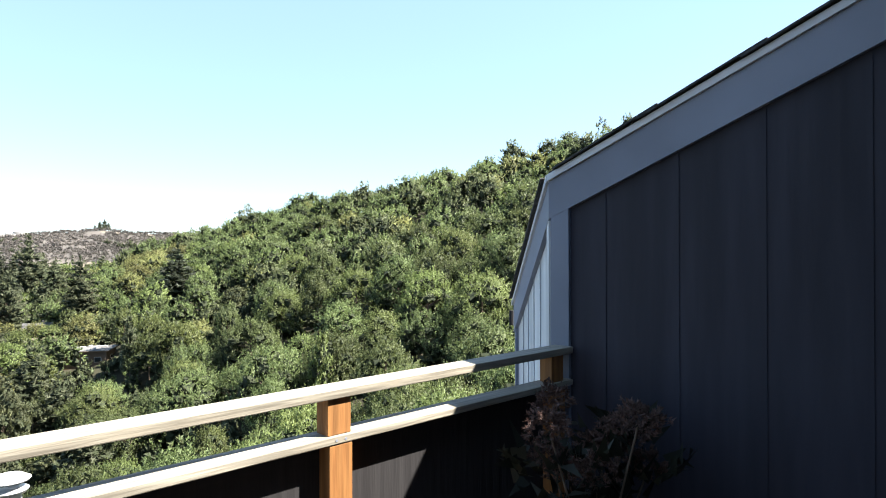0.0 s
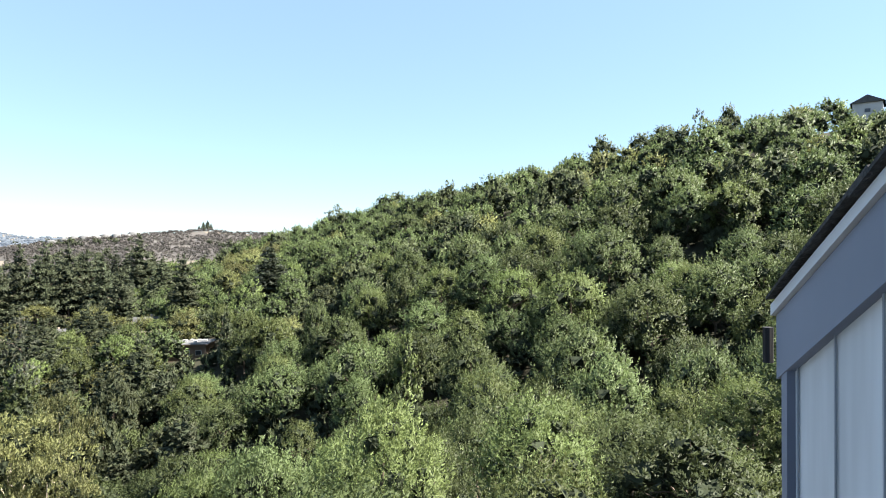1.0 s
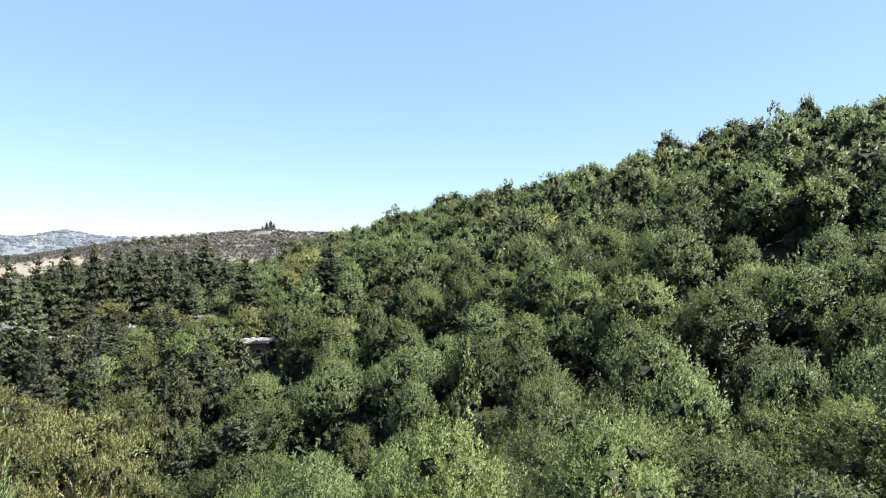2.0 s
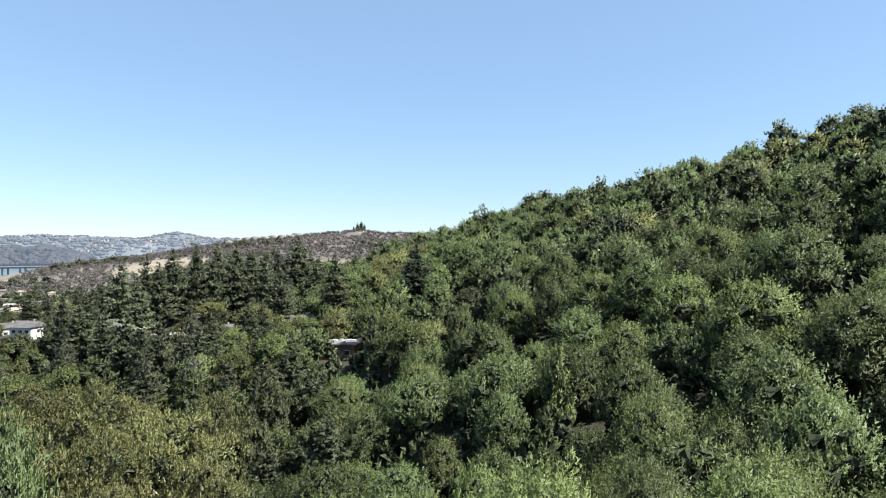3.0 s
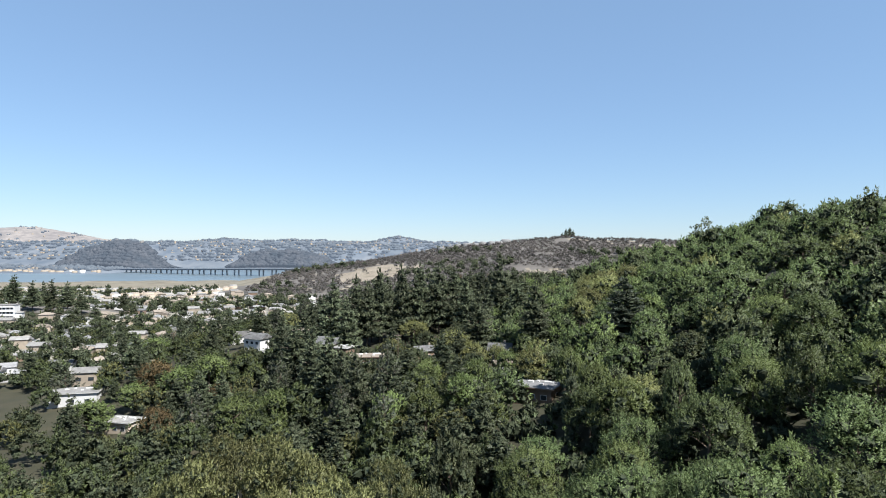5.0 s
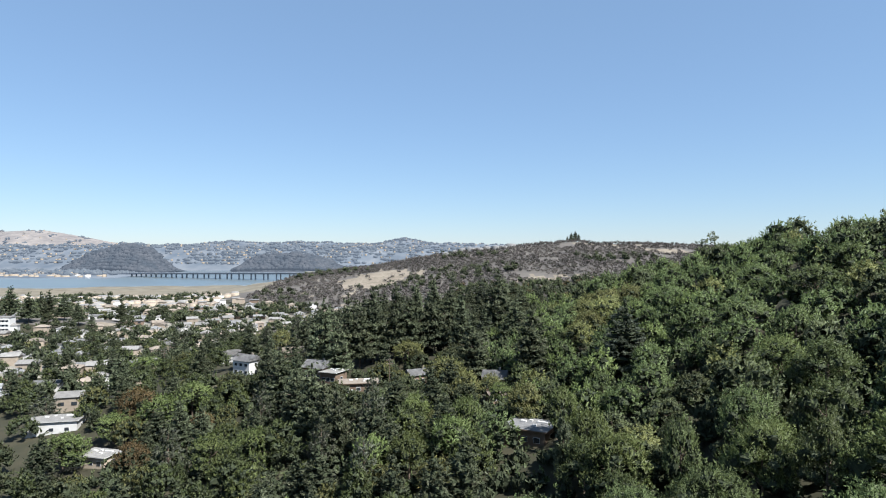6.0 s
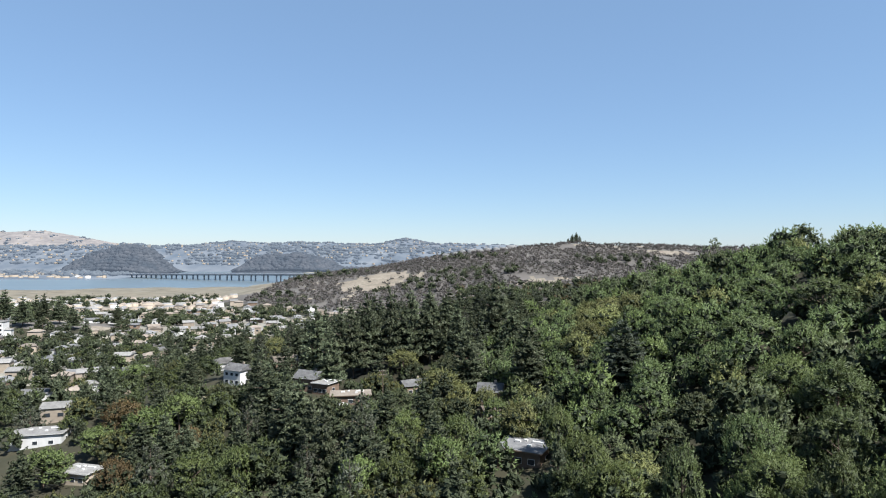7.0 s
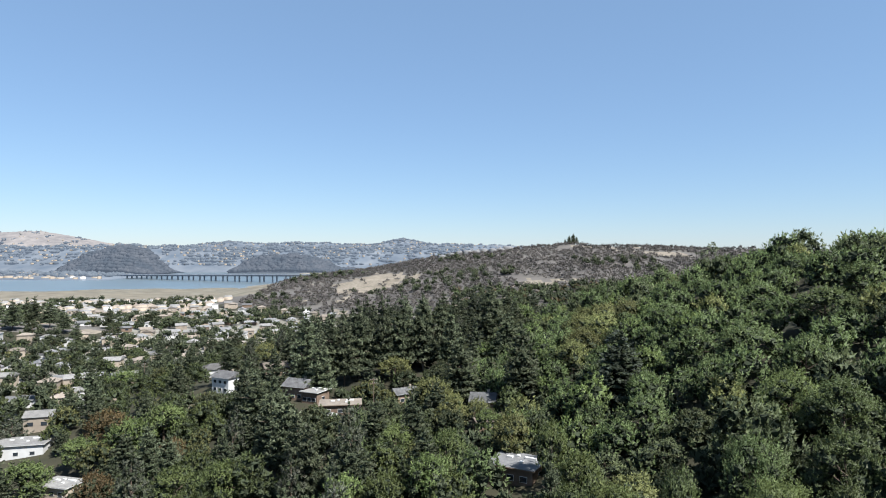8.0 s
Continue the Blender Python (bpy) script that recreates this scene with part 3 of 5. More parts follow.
# clearings that stay free of trees: the house with its lower roof, and the valley houses with their yards
HOUSES = [
    ("flat_roofed_house", 33.8, 166.2, -27.7, 9.2, 8.0, 3.4, "flat", BROWNWALL, ROOFGREY, "low dark house with a grey flat roof among trees"),
    ("gabled_house", 30.5, 218, -10, 6.5, 7.0, 3.6, "gable", BROWNWALL, ROOFGREY, "brown house with a steep grey roof among trees"),
    ("flat_roofed_house", -13, 235, 8, 12, 7, 3.2, "flat", BROWNWALL, ROOFTAN, "brown house with a low tan roof on the slope"),
    ("gabled_house", -29.5, 251.5, -24, 8.5, 7.5, 4.4, "gable", BROWNWALL, ROOFGREY, "dark brown house with a grey roof on the slope"),
    ("flat_roofed_house", -23.2, 247, -24, 6, 7, 3.8, "flat", BROWNWALL, ROOFPALE, "dark house wing with a pale flat roof"),
    ("gabled_house", -32, 277, -10, 6, 5, 4.5, "flat", BROWNWALL, ROOFGREY, "small blue-grey house under tall pines"),
    ("white_house", -61.5, 273, -28, 8.6, 7.0, 5.8, "gable", WHITE, ROOFGREY, "white two-storey house with a grey gable roof"),
    ("gabled_house", -80, 314, 20, 13, 9, 3.6, "hip", WHITE, ROOFPALE, "pale low house with a hipped roof"),
    ("gabled_house", -49, 292, 30, 9, 7, 4, "gable", BROWNWALL, ROOFTAN, "brown house with a tan gable roof"),
    ("white_house", -113, 236, 14, 15, 9, 4.0, "flat", WHITE, ROOFPALE, "white house with a bright flat roof below trees"),
    ("flat_roofed_house", -82, 206, -15, 9, 6, 3.2, "flat", CREAM, ROOFPALE, "cream house with a pale flat roof among trees"),
    ("garden_shed", 29.5, 202, 20, 5, 3.5, 2.4, "gable", BROWNWALL, ROOFTAN, "small brown shed among trees"),
    ("flat_roofed_house", 18, 332, 10, 8, 6, 3.0, "flat", CREAM, ROOFTAN, "tan house half hidden by pines"),
    ("ridge_house", 196, 80, 20, 9, 7, 6.5, "gable", WHITE, ROOFGREY, "pale house that stands above the trees on the ridge"),
    ("ridge_house", 202, 66, 15, 10, 7, 6.5, "gable", WHITE, ROOFPALE, "pale house that stands above the trees on the ridge"),
    ("gabled_house", 6.2, 254, 30, 9, 6, 3.4, "gable", BROWNWALL, ROOFGREY, "small brown house in the trees"),
]


def is_clear(x, y, pad=1.0):
    if -9 < x < 13 and -12 < y < 9.5:
        return False
    for _, hx, hy, *_rest in HOUSES:
        if math.hypot(x - hx, y - hy) < 6.2 + pad:
            return False
        # an open yard on the valley side of each house
        dx, dy = hx - 14.0, hy - 34.0
        d = math.hypot(dx, dy)
        ahead = ((hx - x) * dx + (hy - y) * dy) / d
        reach = min(32.0, (12.0 - _rest[3]) * d / 36.0)
        if 0 < ahead < reach and abs((hx - x) * dy - (hy - y) * dx) / d < 5.6:
            return False
    return True


def on_hill(x, y):
    """The wooded slope: below the crest and right of the valley houses."""
    return y > 0.33 * x - 14 and is_clear(x, y, 2.0) and x > 24 + max(0, y - 240) * 0.35 + max(0, 40 - y) * 0.45


HAND = []


def own(kinds, group, rows, **more):
    """Single trees of the given kinds: each row is x, y, the crown's width and the tree's height."""
    for x, y, wide, high in rows:
        k = kinds[len(HAND) % len(kinds)]
        s = wide / k["w"]
        HAND.append((x, y, wide * 0.42))
        plant_tree(k, x, y, s, rng.uniform(0, 6.28), group, tall=high / (k["h"] * s), **more)


# conifers of the valley and its spur
own(FIRS, "", [(59.3, 182, 14.5, 19.5)])
own(PINES, "dark pines", [(-23.3, 333.4, 10.4, 18.0), (-15, 343, 10.4, 18.0), (-32, 324, 8.8, 17.0), (-35, 222, 11.6, 21.2), (-41, 229, 9.6, 21.2), (-27, 212, 9.6, 20.1), (-19, 191, 10.4, 21.2), (-25, 200, 9.6, 20.1), (-9, 171, 7.6, 19.1), (-78, 268, 8.0, 15.9), (36, 141, 4.0, 15.9), (-104, 259, 10.4, 18.0), (2, 338, 9.6, 17.0), (24, 330, 9.6, 15.9)])
own(PINES, "tall spur pines", [(-29.8, 262.0, 12.3, 28.7), (-21.5, 268.0, 10.4, 30.5), (-12.5, 274.0, 13.5, 31.6), (-3.9, 276.0, 12.8, 31.8), (3.6, 277.0, 12.4, 31.9), (11.4, 278.0, 13.0, 31.6), (22.2, 270.0, 10.8, 24.4), (38.8, 296.0, 16.1, 32.2), (24.5, 232.0, 12.4, 24.1), (41.0, 214.0, 11.8, 23.6), (-62.1, 278.0, 11.6, 18.8), (-22.8, 252.0, 10.2, 22.8), (42.7, 268.0, 12.7, 20.5), (17.6, 282.0, 11.7, 29.1), (-17.0, 268.0, 11.4, 27.0)])
own(PINES, "dark pines", [(-42, 340, 10.4, 17.0), (-56, 330, 8.8, 15.9), (-30, 348, 10.4, 18.0), (10, 345, 9.6, 17.0), (38, 336, 9.6, 15.9), (52, 322, 8.8, 14.8), (30, 262, 7.2, 14.8), (-7, 308, 8.8, 15.9), (-168, 331, 8.0, 13.8), (-125, 428, 9.6, 15.9), (-113, 436, 9.6, 15.9), (-14, 182, 8.0, 18.0), (-43.8, 242.5, 8.8, 19.1), (-96, 246, 8.0, 13.8), (-60, 208, 7.2, 15.9), (-50, 198, 7.2, 15.9), (66, 300, 8.8, 13.8), (-72, 232, 7.2, 14.8)])
own(GREYS, "grey cypresses", [(-35.7, 203, 7, 16), (-2.2, 181, 7.5, 17), (-1, 155, 6, 14), (-55, 189, 9, 15), (-12, 168, 6, 13), (-26, 318, 7, 15)])
own(GREYS[:1], "grey cypresses", [(-120.5, 242, 11, 12)], label="broad blue-grey cedar at the foot of the slope")
own(RUSTS, "valley trees", [(-83.5, 231, 12, 13), (-68, 196, 8, 10), (-56, 214, 6, 8)])
own(OAKS[5:7], "dark oaks", [(-9.4, 283, 15, 12), (3.9, 217, 9.6, 9), (4, 298, 14, 12), (34, 286, 14, 11), (55, 309, 14, 10), (-220, 583, 20, 11), (-245, 599, 22, 12), (26, 240, 11, 9), (44, 236, 12, 10), (44, 262, 12, 10), (58, 282, 12, 10), (-18, 300, 11, 10)])
own(OAKS[5:7], "dark oaks", [(12.7, 125, 8, 16), (10, 112, 6, 14), (17.3, 130, 7, 9.5)], label="dark narrow oak above the valley path")
own(YELLOWS, "valley trees", [(15.9, 221, 13, 12), (33.5, 174.5, 8.4, 11), (-17, 283, 10, 9), (1.4, 268, 11, 9), (-60, 318, 12, 10), (-102, 426, 15, 10), (28, 204, 6, 8), (22, 214, 6, 7)])
own(YELLOWS, "hillside trees", [(62, 232, 12, 11.5), (70, 240, 12, 12), (66, 251, 11, 11.5), (75, 258, 11, 11), (57, 222, 10, 11), (71, 264, 12, 11), (80, 246, 10, 11)])
own(OAKS[7:9], "valley trees", [(-64, 226, 13, 13), (-72, 222, 12, 12.5), (16.4, 157.5, 9, 11), (39.2, 158, 6.6, 13), (41, 143.6, 8, 12), (8.3, 181, 7.6, 10), (19.6, 169.4, 8, 11), (8, 156.5, 8.4, 10), (0.3, 159.4, 8.4, 10), (-42, 183, 11, 12), (-90, 202, 13, 11), (-85, 219, 11, 10), (-120, 313, 16, 11), (30, 192, 7, 8), (-30, 178, 10, 12)], label="bright green broadleaf tree beside the valley houses")
own(YELLOWS[:1], "valley trees", [(47.5, 135.5, 8, 9)], label="pale yellow-green tree at the edge of a dark hollow")
# gum trees in the hollow before the houses
own(GUMS, "gum trees", [(-10.6, 112, 12.5, 27), (-1.7, 101, 15.4, 23.6), (-19.7, 118, 13.2, 27), (-9.3, 97, 14.2, 25.5), (-25, 112, 11.5, 26), (2.3, 92, 9.5, 19.3), (-8, 86, 9, 20.5), (-16.4, 96, 11, 24.5), (-27, 100, 11, 23), (4, 110, 9, 22)])
# the wooded hillside
own(OAKS[:5], "hillside trees", [(61.6, 173, 7.2, 10), (75.3, 180, 11.4, 11), (81.8, 168, 13, 11), (70.5, 160.6, 9.8, 11), (56.8, 158.5, 9.6, 10), (85.5, 225, 13, 11), (69, 119, 8.5, 11), (51, 126, 5.5, 12), (50, 169, 7, 9), (98, 195, 12, 11), (98.7, 171, 11.8, 11), (109, 174, 11, 11), (84, 153, 10, 11)])
own(MID, "hillside trees", [(74.8, 141.5, 11, 11.5), (76.7, 131.8, 10, 11.5), (61.8, 126.7, 9.3, 12), (56.4, 112.5, 8.5, 12), (61, 106.3, 7, 12)])
own(MID, "hillside trees", [(48, 62.2, 8, 10), (48.1, 52.5, 7, 10), (38.1, 79.6, 6.6, 10), (40.7, 63.4, 7, 9), (30.1, 80.4, 5.6, 8), (32.4, 69.6, 5.6, 9), (24.1, 78.7, 9, 9), (37.5, 53.5, 7.5, 10), (23, 108, 8, 9), (28, 129, 7.6, 9), (36, 107.5, 8.3, 10), (39, 95, 6, 9), (18.8, 110, 6.5, 9), (59, 115, 9.4, 10), (58, 93, 9.3, 10), (60.5, 73, 8.5, 10)])
own(NEAR, "", [(-3.5, 35, 5.2, 15.5), (-7.5, 38, 5, 12)], label="tall bright green poplar-like tree below the deck")
own(BAYS, "hillside trees", [(44.8, 77.4, 4.6, 12.5), (39, 70, 3.6, 9.5), (41, 90, 4.6, 10)], label="pointed grey-green tree that stands above its neighbours")
# trees on the slope below the deck
own(NEAR, "trees below the deck", [(16.1, 30, 6.4, 10.2), (11.2, 34, 6, 9.7), (37.5, 38, 7.2, 11.6), (40.4, 30, 7, 9.3), (29.8, 40, 7, 12.3), (43, 26, 7, 8.5), (8.2, 36, 5, 8.6), (30.5, 26, 6.4, 7.5), (31.4, 48, 6.6, 12), (24, 27, 6.6, 9), (23, 36, 6, 10), (36, 22, 6, 7.5), (17.5, 39, 6, 9.5), (2, 42, 6, 9)])
own(MID, "hillside trees", [(49, 44, 8.5, 13), (56, 38, 8.3, 12.5), (44, 58, 8, 11.5), (45.5, 50, 7, 11), (58, 32, 7, 13), (27, 62, 6, 12), (52, 28, 8, 10), (62, 44, 8, 11)])
# trees that stand out on the ridge line
own(RIDGE_TREES, "ridge trees", [(120.5, 277.7, 8, 17.5)], label="lone dark tree on the ridge line")
own(RIDGE_TREES, "ridge trees", [(178, 120, 5, 17)], label="thin tree standing out on the ridge line")
own(OAKS[5:6], "ridge trees", [(184, 114, 7.2, 17.5)], label="dark rounded tree standing out on the ridge line")
# tall dark trees at the near edge of the town
own(PINES, "tall town trees", [(-300, 500, 14, 24), (-322, 512, 15, 26), (-285, 520, 14, 23), (-340, 498, 14, 23), (-310, 540, 14, 24), (-265, 505, 12, 20), (-352, 530, 14, 24), (-250, 540, 11, 19), (-330, 560, 14, 23), (-235, 470, 10, 18)])
own(OAKS[5:7], "tall town trees", [(-362, 500, 15, 18), (-345, 540, 15, 18), (-318, 530, 13, 16), (-292, 540, 13, 15), (-380, 520, 16, 19), (-275, 485, 12, 14), (-320, 486, 13, 15), (-225, 500, 13, 13), (-240, 450, 12, 12), (-205, 420, 12, 12)])


HAND += [(120.5, 277.7, 9.0), (124, 268, 5.0), (178, 120, 8.0), (-66, 256, 9.0)]
# shade of the hollow imitated by low trees with dark leaves
own(OAKS[5:7], "dark oaks", [(56, 146, 8, 7), (55, 137, 7, 6.5), (47, 150, 7, 7), (63, 150, 8, 8), (50, 142, 6, 6)], label="low oak whose dark leaves stand in for the hollow's shade")


def free_of_hand(x, y, pad=2.0):
    return all(math.hypot(x - a, y - b) > r + pad for a, b, r in HAND)


hill = [p for p in scatter(5, 15, 225, -20, 335, 8.8, lambda x, y: on_hill(x, y) and random.Random(int(x * 7 + y * 13)).random() > 0.06) if free_of_hand(*p)]
crest_cut = [p for p in hill if spine(p[0], p[1], HILL, 0.43) > spine(p[0] - 5, p[1] - 2, HILL, 0.43) - 1.2]
crest_cut.sort(key=lambda p: math.hypot(p[0] - 20, p[1] - 40))
for x, y in crest_cut[:95]:
    far = math.hypot(x - 5, y - 8)
    # inside this hollow dark-leaved trees imitate its shade
    hollow = ((x - 60) / 18) ** 2 + ((y - 148) / 32) ** 2 < 1
    k = rng.choice(NEAR if far < 36 else MID if far < 72 or math.hypot(x - 18, y - 42) < 84 else OAKS[5:7] if hollow else OAKS + OAKS[:5] + BAYS[1:2])
    plant_tree(k, x, y, rng.choice((0.55, 0.72, 0.85, 1.0, 1.08, 1.15) if far < 140 and not hollow else (0.6, 0.7, 0.75) if hollow else (0.75, 0.85, 0.92, 1.0)) * rng.uniform(0.92, 1.06), rng.uniform(0, 6.28), "hillside trees")
rest = crest_cut[95:]
woods("hillside_woods", rest, [("round", LEAF, 12, 10), ("round", LEAF, 11, 9.5), ("round", LEAF_DARK, 12.5, 10.5), ("round", LEAF_BRIGHT, 10.5, 9), ("round", LEAF, 12.5, 11), ("round", LEAF_YELLOW, 10, 9)], 1350, 0.46, "dense green woods that cover the hill up to its crest", shoot=1.5)

# trees below the deck and along the near slope
def near_slope(x, y):
    return x > 12 - 0.80 * (y - 30) and is_clear(x, y) and free_of_hand(x, y, 1.0) and not on_hill(x, y)


low = [(8, 17, 0), (13, 14.5, 1), (2, 20, 2), (6, 24, 1), (-3, 25, 0), (18, 13.5, 0), (24, 11.5, 2), (1, 30, 0), (-9, 30, 1), (-5, 36, 2), (4, 37, 1), (30, 10, 1), (12, 22, 2), (-12, 24, 2), (26, 18, 1), (-14, 37, 0), (-3, 18, 1), (18, 21, 2), (34, 15, 0), (40, 17, 2)]
for x, y, i in low:
    HAND.append((x, y, 2.0))
    plant_tree(MID[i], x, y, rng.uniform(0.40, 0.5), rng.uniform(0, 6.28), "bushes below the deck", z=float(height(x, y)) - 0.2, tall=0.85, label="low leafy bush on the slope below the deck")
slope = [p for p in scatter(8, -70, 60, 34, 165, 7.6, near_slope)]
for x, y in slope[:45]:
    far = math.hypot(x - 5, y - 8)
    k = rng.choice(NEAR if far < 36 else MID if far < 95 else OAKS + BAYS)
    plant_tree(k, x, y, rng.uniform(0.65, 1.0), rng.uniform(0, 6.28), "valley trees")
rest = slope[45:] + [p for p in scatter(9, -190, 80, 120, 420, 10.2, near_slope) if not (-70 <= p[0] <= 60 and p[1] <= 165) and (p[0] > -75 - 0.1 * p[1] or rng.random() < 0.32)]
spur = [p for p in scatter(19, -62, 84, 255, 420, 11.5, near_slope) if p[0] > -60]
rest = [p for p in rest if not (p[1] > 255 and p[0] > -60)]
woods("spur_woods", spur, [("pine", LEAF_PINE, 19, 11), ("round", LEAF_DARK, 12, 13), ("pine", LEAF_PINE, 16, 10), ("spire", LEAF_GREY, 15, 7), ("round", LEAF_DARK, 11, 12), ("pine", LEAF_FIR, 20, 11)], 2000, 0.42, "dark pines and oaks that cover the valley spur", shoot=0.9)
woods("valley_woods", rest, [("round", LEAF, 11, 10), ("round", LEAF_DARK, 11, 10.5), ("round", LEAF, 10, 9), ("pine", LEAF_PINE, 16, 9), ("round", LEAF_BRIGHT, 9.5, 9), ("pine", LEAF_PINE, 14, 9), ("spire", LEAF, 12, 6.5), ("round", LEAF_YELLOW, 9, 9)], 1500, 0.42, "mixed green trees across the valley and its house gardens", shoot=0.9)

shrubs = scatter(12, -75, 150, 13, 265, 5.2, lambda x, y: y > 0.33 * x - 12 and x + 0.5 * y < 170 and math.hypot(x - 5, y - 8) > 34 and all(math.hypot(x - s[1], y - s[2]) > 8.5 for s in HOUSES))
woods("undergrowth", shrubs, [("small", LEAF_DARK, 4, 6), ("small", LEAF, 3.6, 5.5), ("small", LEAF_DARK, 3.2, 6)], 64, 0.5, "green bushes that cover the ground under the trees", "undergrowth")


# ---- the house with the deck ----
CORNER = Vector((1.972, 1.787, 0.0))
WAY_A = Vector((math.cos(radians(-85)), math.sin(radians(-85)), 0))
WAY_B = Vector((0.64, 0.77, 0)).normalized()
OUT_A = Vector((WAY_A.y, -WAY_A.x, 0))
OUT_B = Vector((-WAY_B.y, WAY_B.x, 0))
RISE_A, FALL_B = 0.408, 0.585
LEN_A, LEN_B, TOP, BASE = 5.0, 1.035, 1.475, -5.5
house = thing("hillside_house", Matrix(), "slate-grey sided house with a shingled roof on the slope", "house")
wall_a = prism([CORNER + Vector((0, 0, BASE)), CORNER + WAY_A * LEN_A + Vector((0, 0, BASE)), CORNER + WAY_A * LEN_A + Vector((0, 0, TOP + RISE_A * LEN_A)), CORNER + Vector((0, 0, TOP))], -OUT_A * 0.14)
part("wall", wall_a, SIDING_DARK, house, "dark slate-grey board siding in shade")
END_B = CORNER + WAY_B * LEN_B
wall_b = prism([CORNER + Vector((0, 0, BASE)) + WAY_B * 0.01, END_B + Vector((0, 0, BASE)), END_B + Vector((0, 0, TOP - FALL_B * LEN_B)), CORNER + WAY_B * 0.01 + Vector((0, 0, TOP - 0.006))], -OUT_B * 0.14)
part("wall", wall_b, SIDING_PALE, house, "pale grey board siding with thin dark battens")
# vertical joints of the siding
for i in range(1, 12):
    p = CORNER + WAY_A * (0.30 * i - 0.06) + OUT_A * 0.002
    z1 = TOP + RISE_A * (0.30 * i) - 0.01
    bm = prism([p + Vector((0, 0, BASE)), p + WAY_A * 0.012 + Vector((0, 0, BASE)), p + WAY_A * 0.012 + Vector((0, 0, z1)), p + Vector((0, 0, z1))], OUT_A * 0.002)
    part("groove_strip", bm, SIDING_DARK, house)
for i in range(1, 7):
    s = 0.122 + (i - 1) * 0.172
    p = CORNER + WAY_B * s + OUT_B * 0.002
    z1 = TOP - FALL_B * (s + 0.02) - 0.01
    bm = prism([p + Vector((0, 0, BASE)), p + WAY_B * 0.004 + Vector((0, 0, BASE)), p + WAY_B * 0.004 + Vector((0, 0, z1)), p + Vector((0, 0, z1))], OUT_B * 0.004)
    part("batten", bm, BATTEN, house, "thin dark batten")
# corner boards
for way, out, wide in ((WAY_A, OUT_A, 0.088), (WAY_B, OUT_B, 0.045)):
    slope = RISE_A if way is WAY_A else -FALL_B
    p = CORNER + out * 0.003 - way * 0.0
    bm = prism([p + Vector((0, 0, BASE)), p + way * wide + Vector((0, 0, BASE)), p + way * wide + Vector((0, 0, TOP + slope * wide)), p + Vector((0, 0, TOP))], out * 0.019)
    part("corner_board", bm, TRIM if way is WAY_A else SIDING_PALE, house, "painted corner board")
p = END_B - WAY_B * 0.03
part("corner_board", prism([p + Vector((0, 0, BASE)), END_B + Vector((0, 0, BASE)), END_B + Vector((0, 0, TOP - FALL_B * LEN_B)), p + Vector((0, 0, TOP - FALL_B * (LEN_B - 0.03)))], OUT_B * 0.02), TRIM, house)
# fascia boards, drip edges and roof: the two eaves meet at a mitred corner
LIP = 0.022
EC = CORNER + (OUT_A + OUT_B).normalized() * (LIP * 1.15)
FH = 0.170


def on_edge(p0, way, s, slope, z, out=Vector((0, 0, 0))):
    return p0 + way * s + out + Vector((0, 0, TOP + slope * s + z))


def edge_board(name, p0, way, length, slope, out, z0, z1, thick, mat, label):
    bm = prism([on_edge(p0, way, 0, slope, z0), on_edge(p0, way, length, slope, z0), on_edge(p0, way, length, slope, z1), on_edge(p0, way, 0, slope, z1)], -out * thick)
    return part(name, bm, mat, house, label)


edge_board("fascia", EC, WAY_A, LEN_A, RISE_A, OUT_A, -0.02, FH - 0.03, 0.035, TRIM, "blue-grey fascia board")
edge_board("fascia", EC, WAY_B, LEN_B + 0.03, -FALL_B, OUT_B, -0.022, FH - 0.032, 0.035, TRIM, "blue-grey fascia board")
edge_board("drip_edge", EC + OUT_A * 0.012, WAY_A, LEN_A, RISE_A, OUT_A, FH - 0.028, FH, 0.05, TRIM_EDGE, "pale metal drip edge")
edge_board("drip_edge", EC + OUT_B * 0.012, WAY_B, LEN_B + 0.035, -FALL_B, OUT_B, FH - 0.030, FH - 0.002, 0.05, TRIM_EDGE, "pale metal drip edge")
# the roof deck, between both edges
roof_pts = [on_edge(EC, WAY_A, 0, RISE_A, FH), on_edge(EC, WAY_A, LEN_A, RISE_A, FH),
            on_edge(EC, WAY_A, LEN_A, RISE_A, FH) + WAY_B * LEN_B - Vector((0, 0, FALL_B * LEN_B)), on_edge(EC, WAY_B, LEN_B + 0.05, -FALL_B, FH)]
part("roof", prism(roof_pts, (0, 0, 0.012)), SHINGLE, house, "black composition shingle roof")
# shingle courses along the two visible edges
tab = bpy.data.meshes.new("shingle")
bm = box((0.30, 0.15, 0.007), bevel=0.0)
bm.to_mesh(tab)
bm.free()
tab.materials.append(SHINGLE)
for way, slope, out, n in ((WAY_A, RISE_A, OUT_A, 24), (WAY_B, -FALL_B, OUT_B, 5)):
    for i in range(n):
        along = (way + Vector((0, 0, slope))).normalized()
        across = (out + Vector((0, 0, -0.10))).normalized()
        up = along.cross(across).normalized()
        up = up if up.z > 0 else -up
        across = up.cross(along)
        at = on_edge(EC, way, 0.17 + 0.19 * i, slope, FH + 0.016 + 0.003 * (i % 2)) - out * 0.045
        r = Matrix((along, across, up)).transposed().to_4x4()
        part("shingle", tab, None, house, m=Matrix.Translation(at) @ r @ pose(0, 0, 0, 0, -0.9 if way is WAY_A else 0.9, 0))
# gutter end at the low tip of the roof
bm = tube([on_edge(EC, WAY_B, LEN_B + 0.055, -FALL_B, 0.03) + OUT_B * 0.01, on_edge(EC, WAY_B, LEN_B + 0.055, -FALL_B, 0.12) + OUT_B * 0.01], [0.013, 0.013], 8)
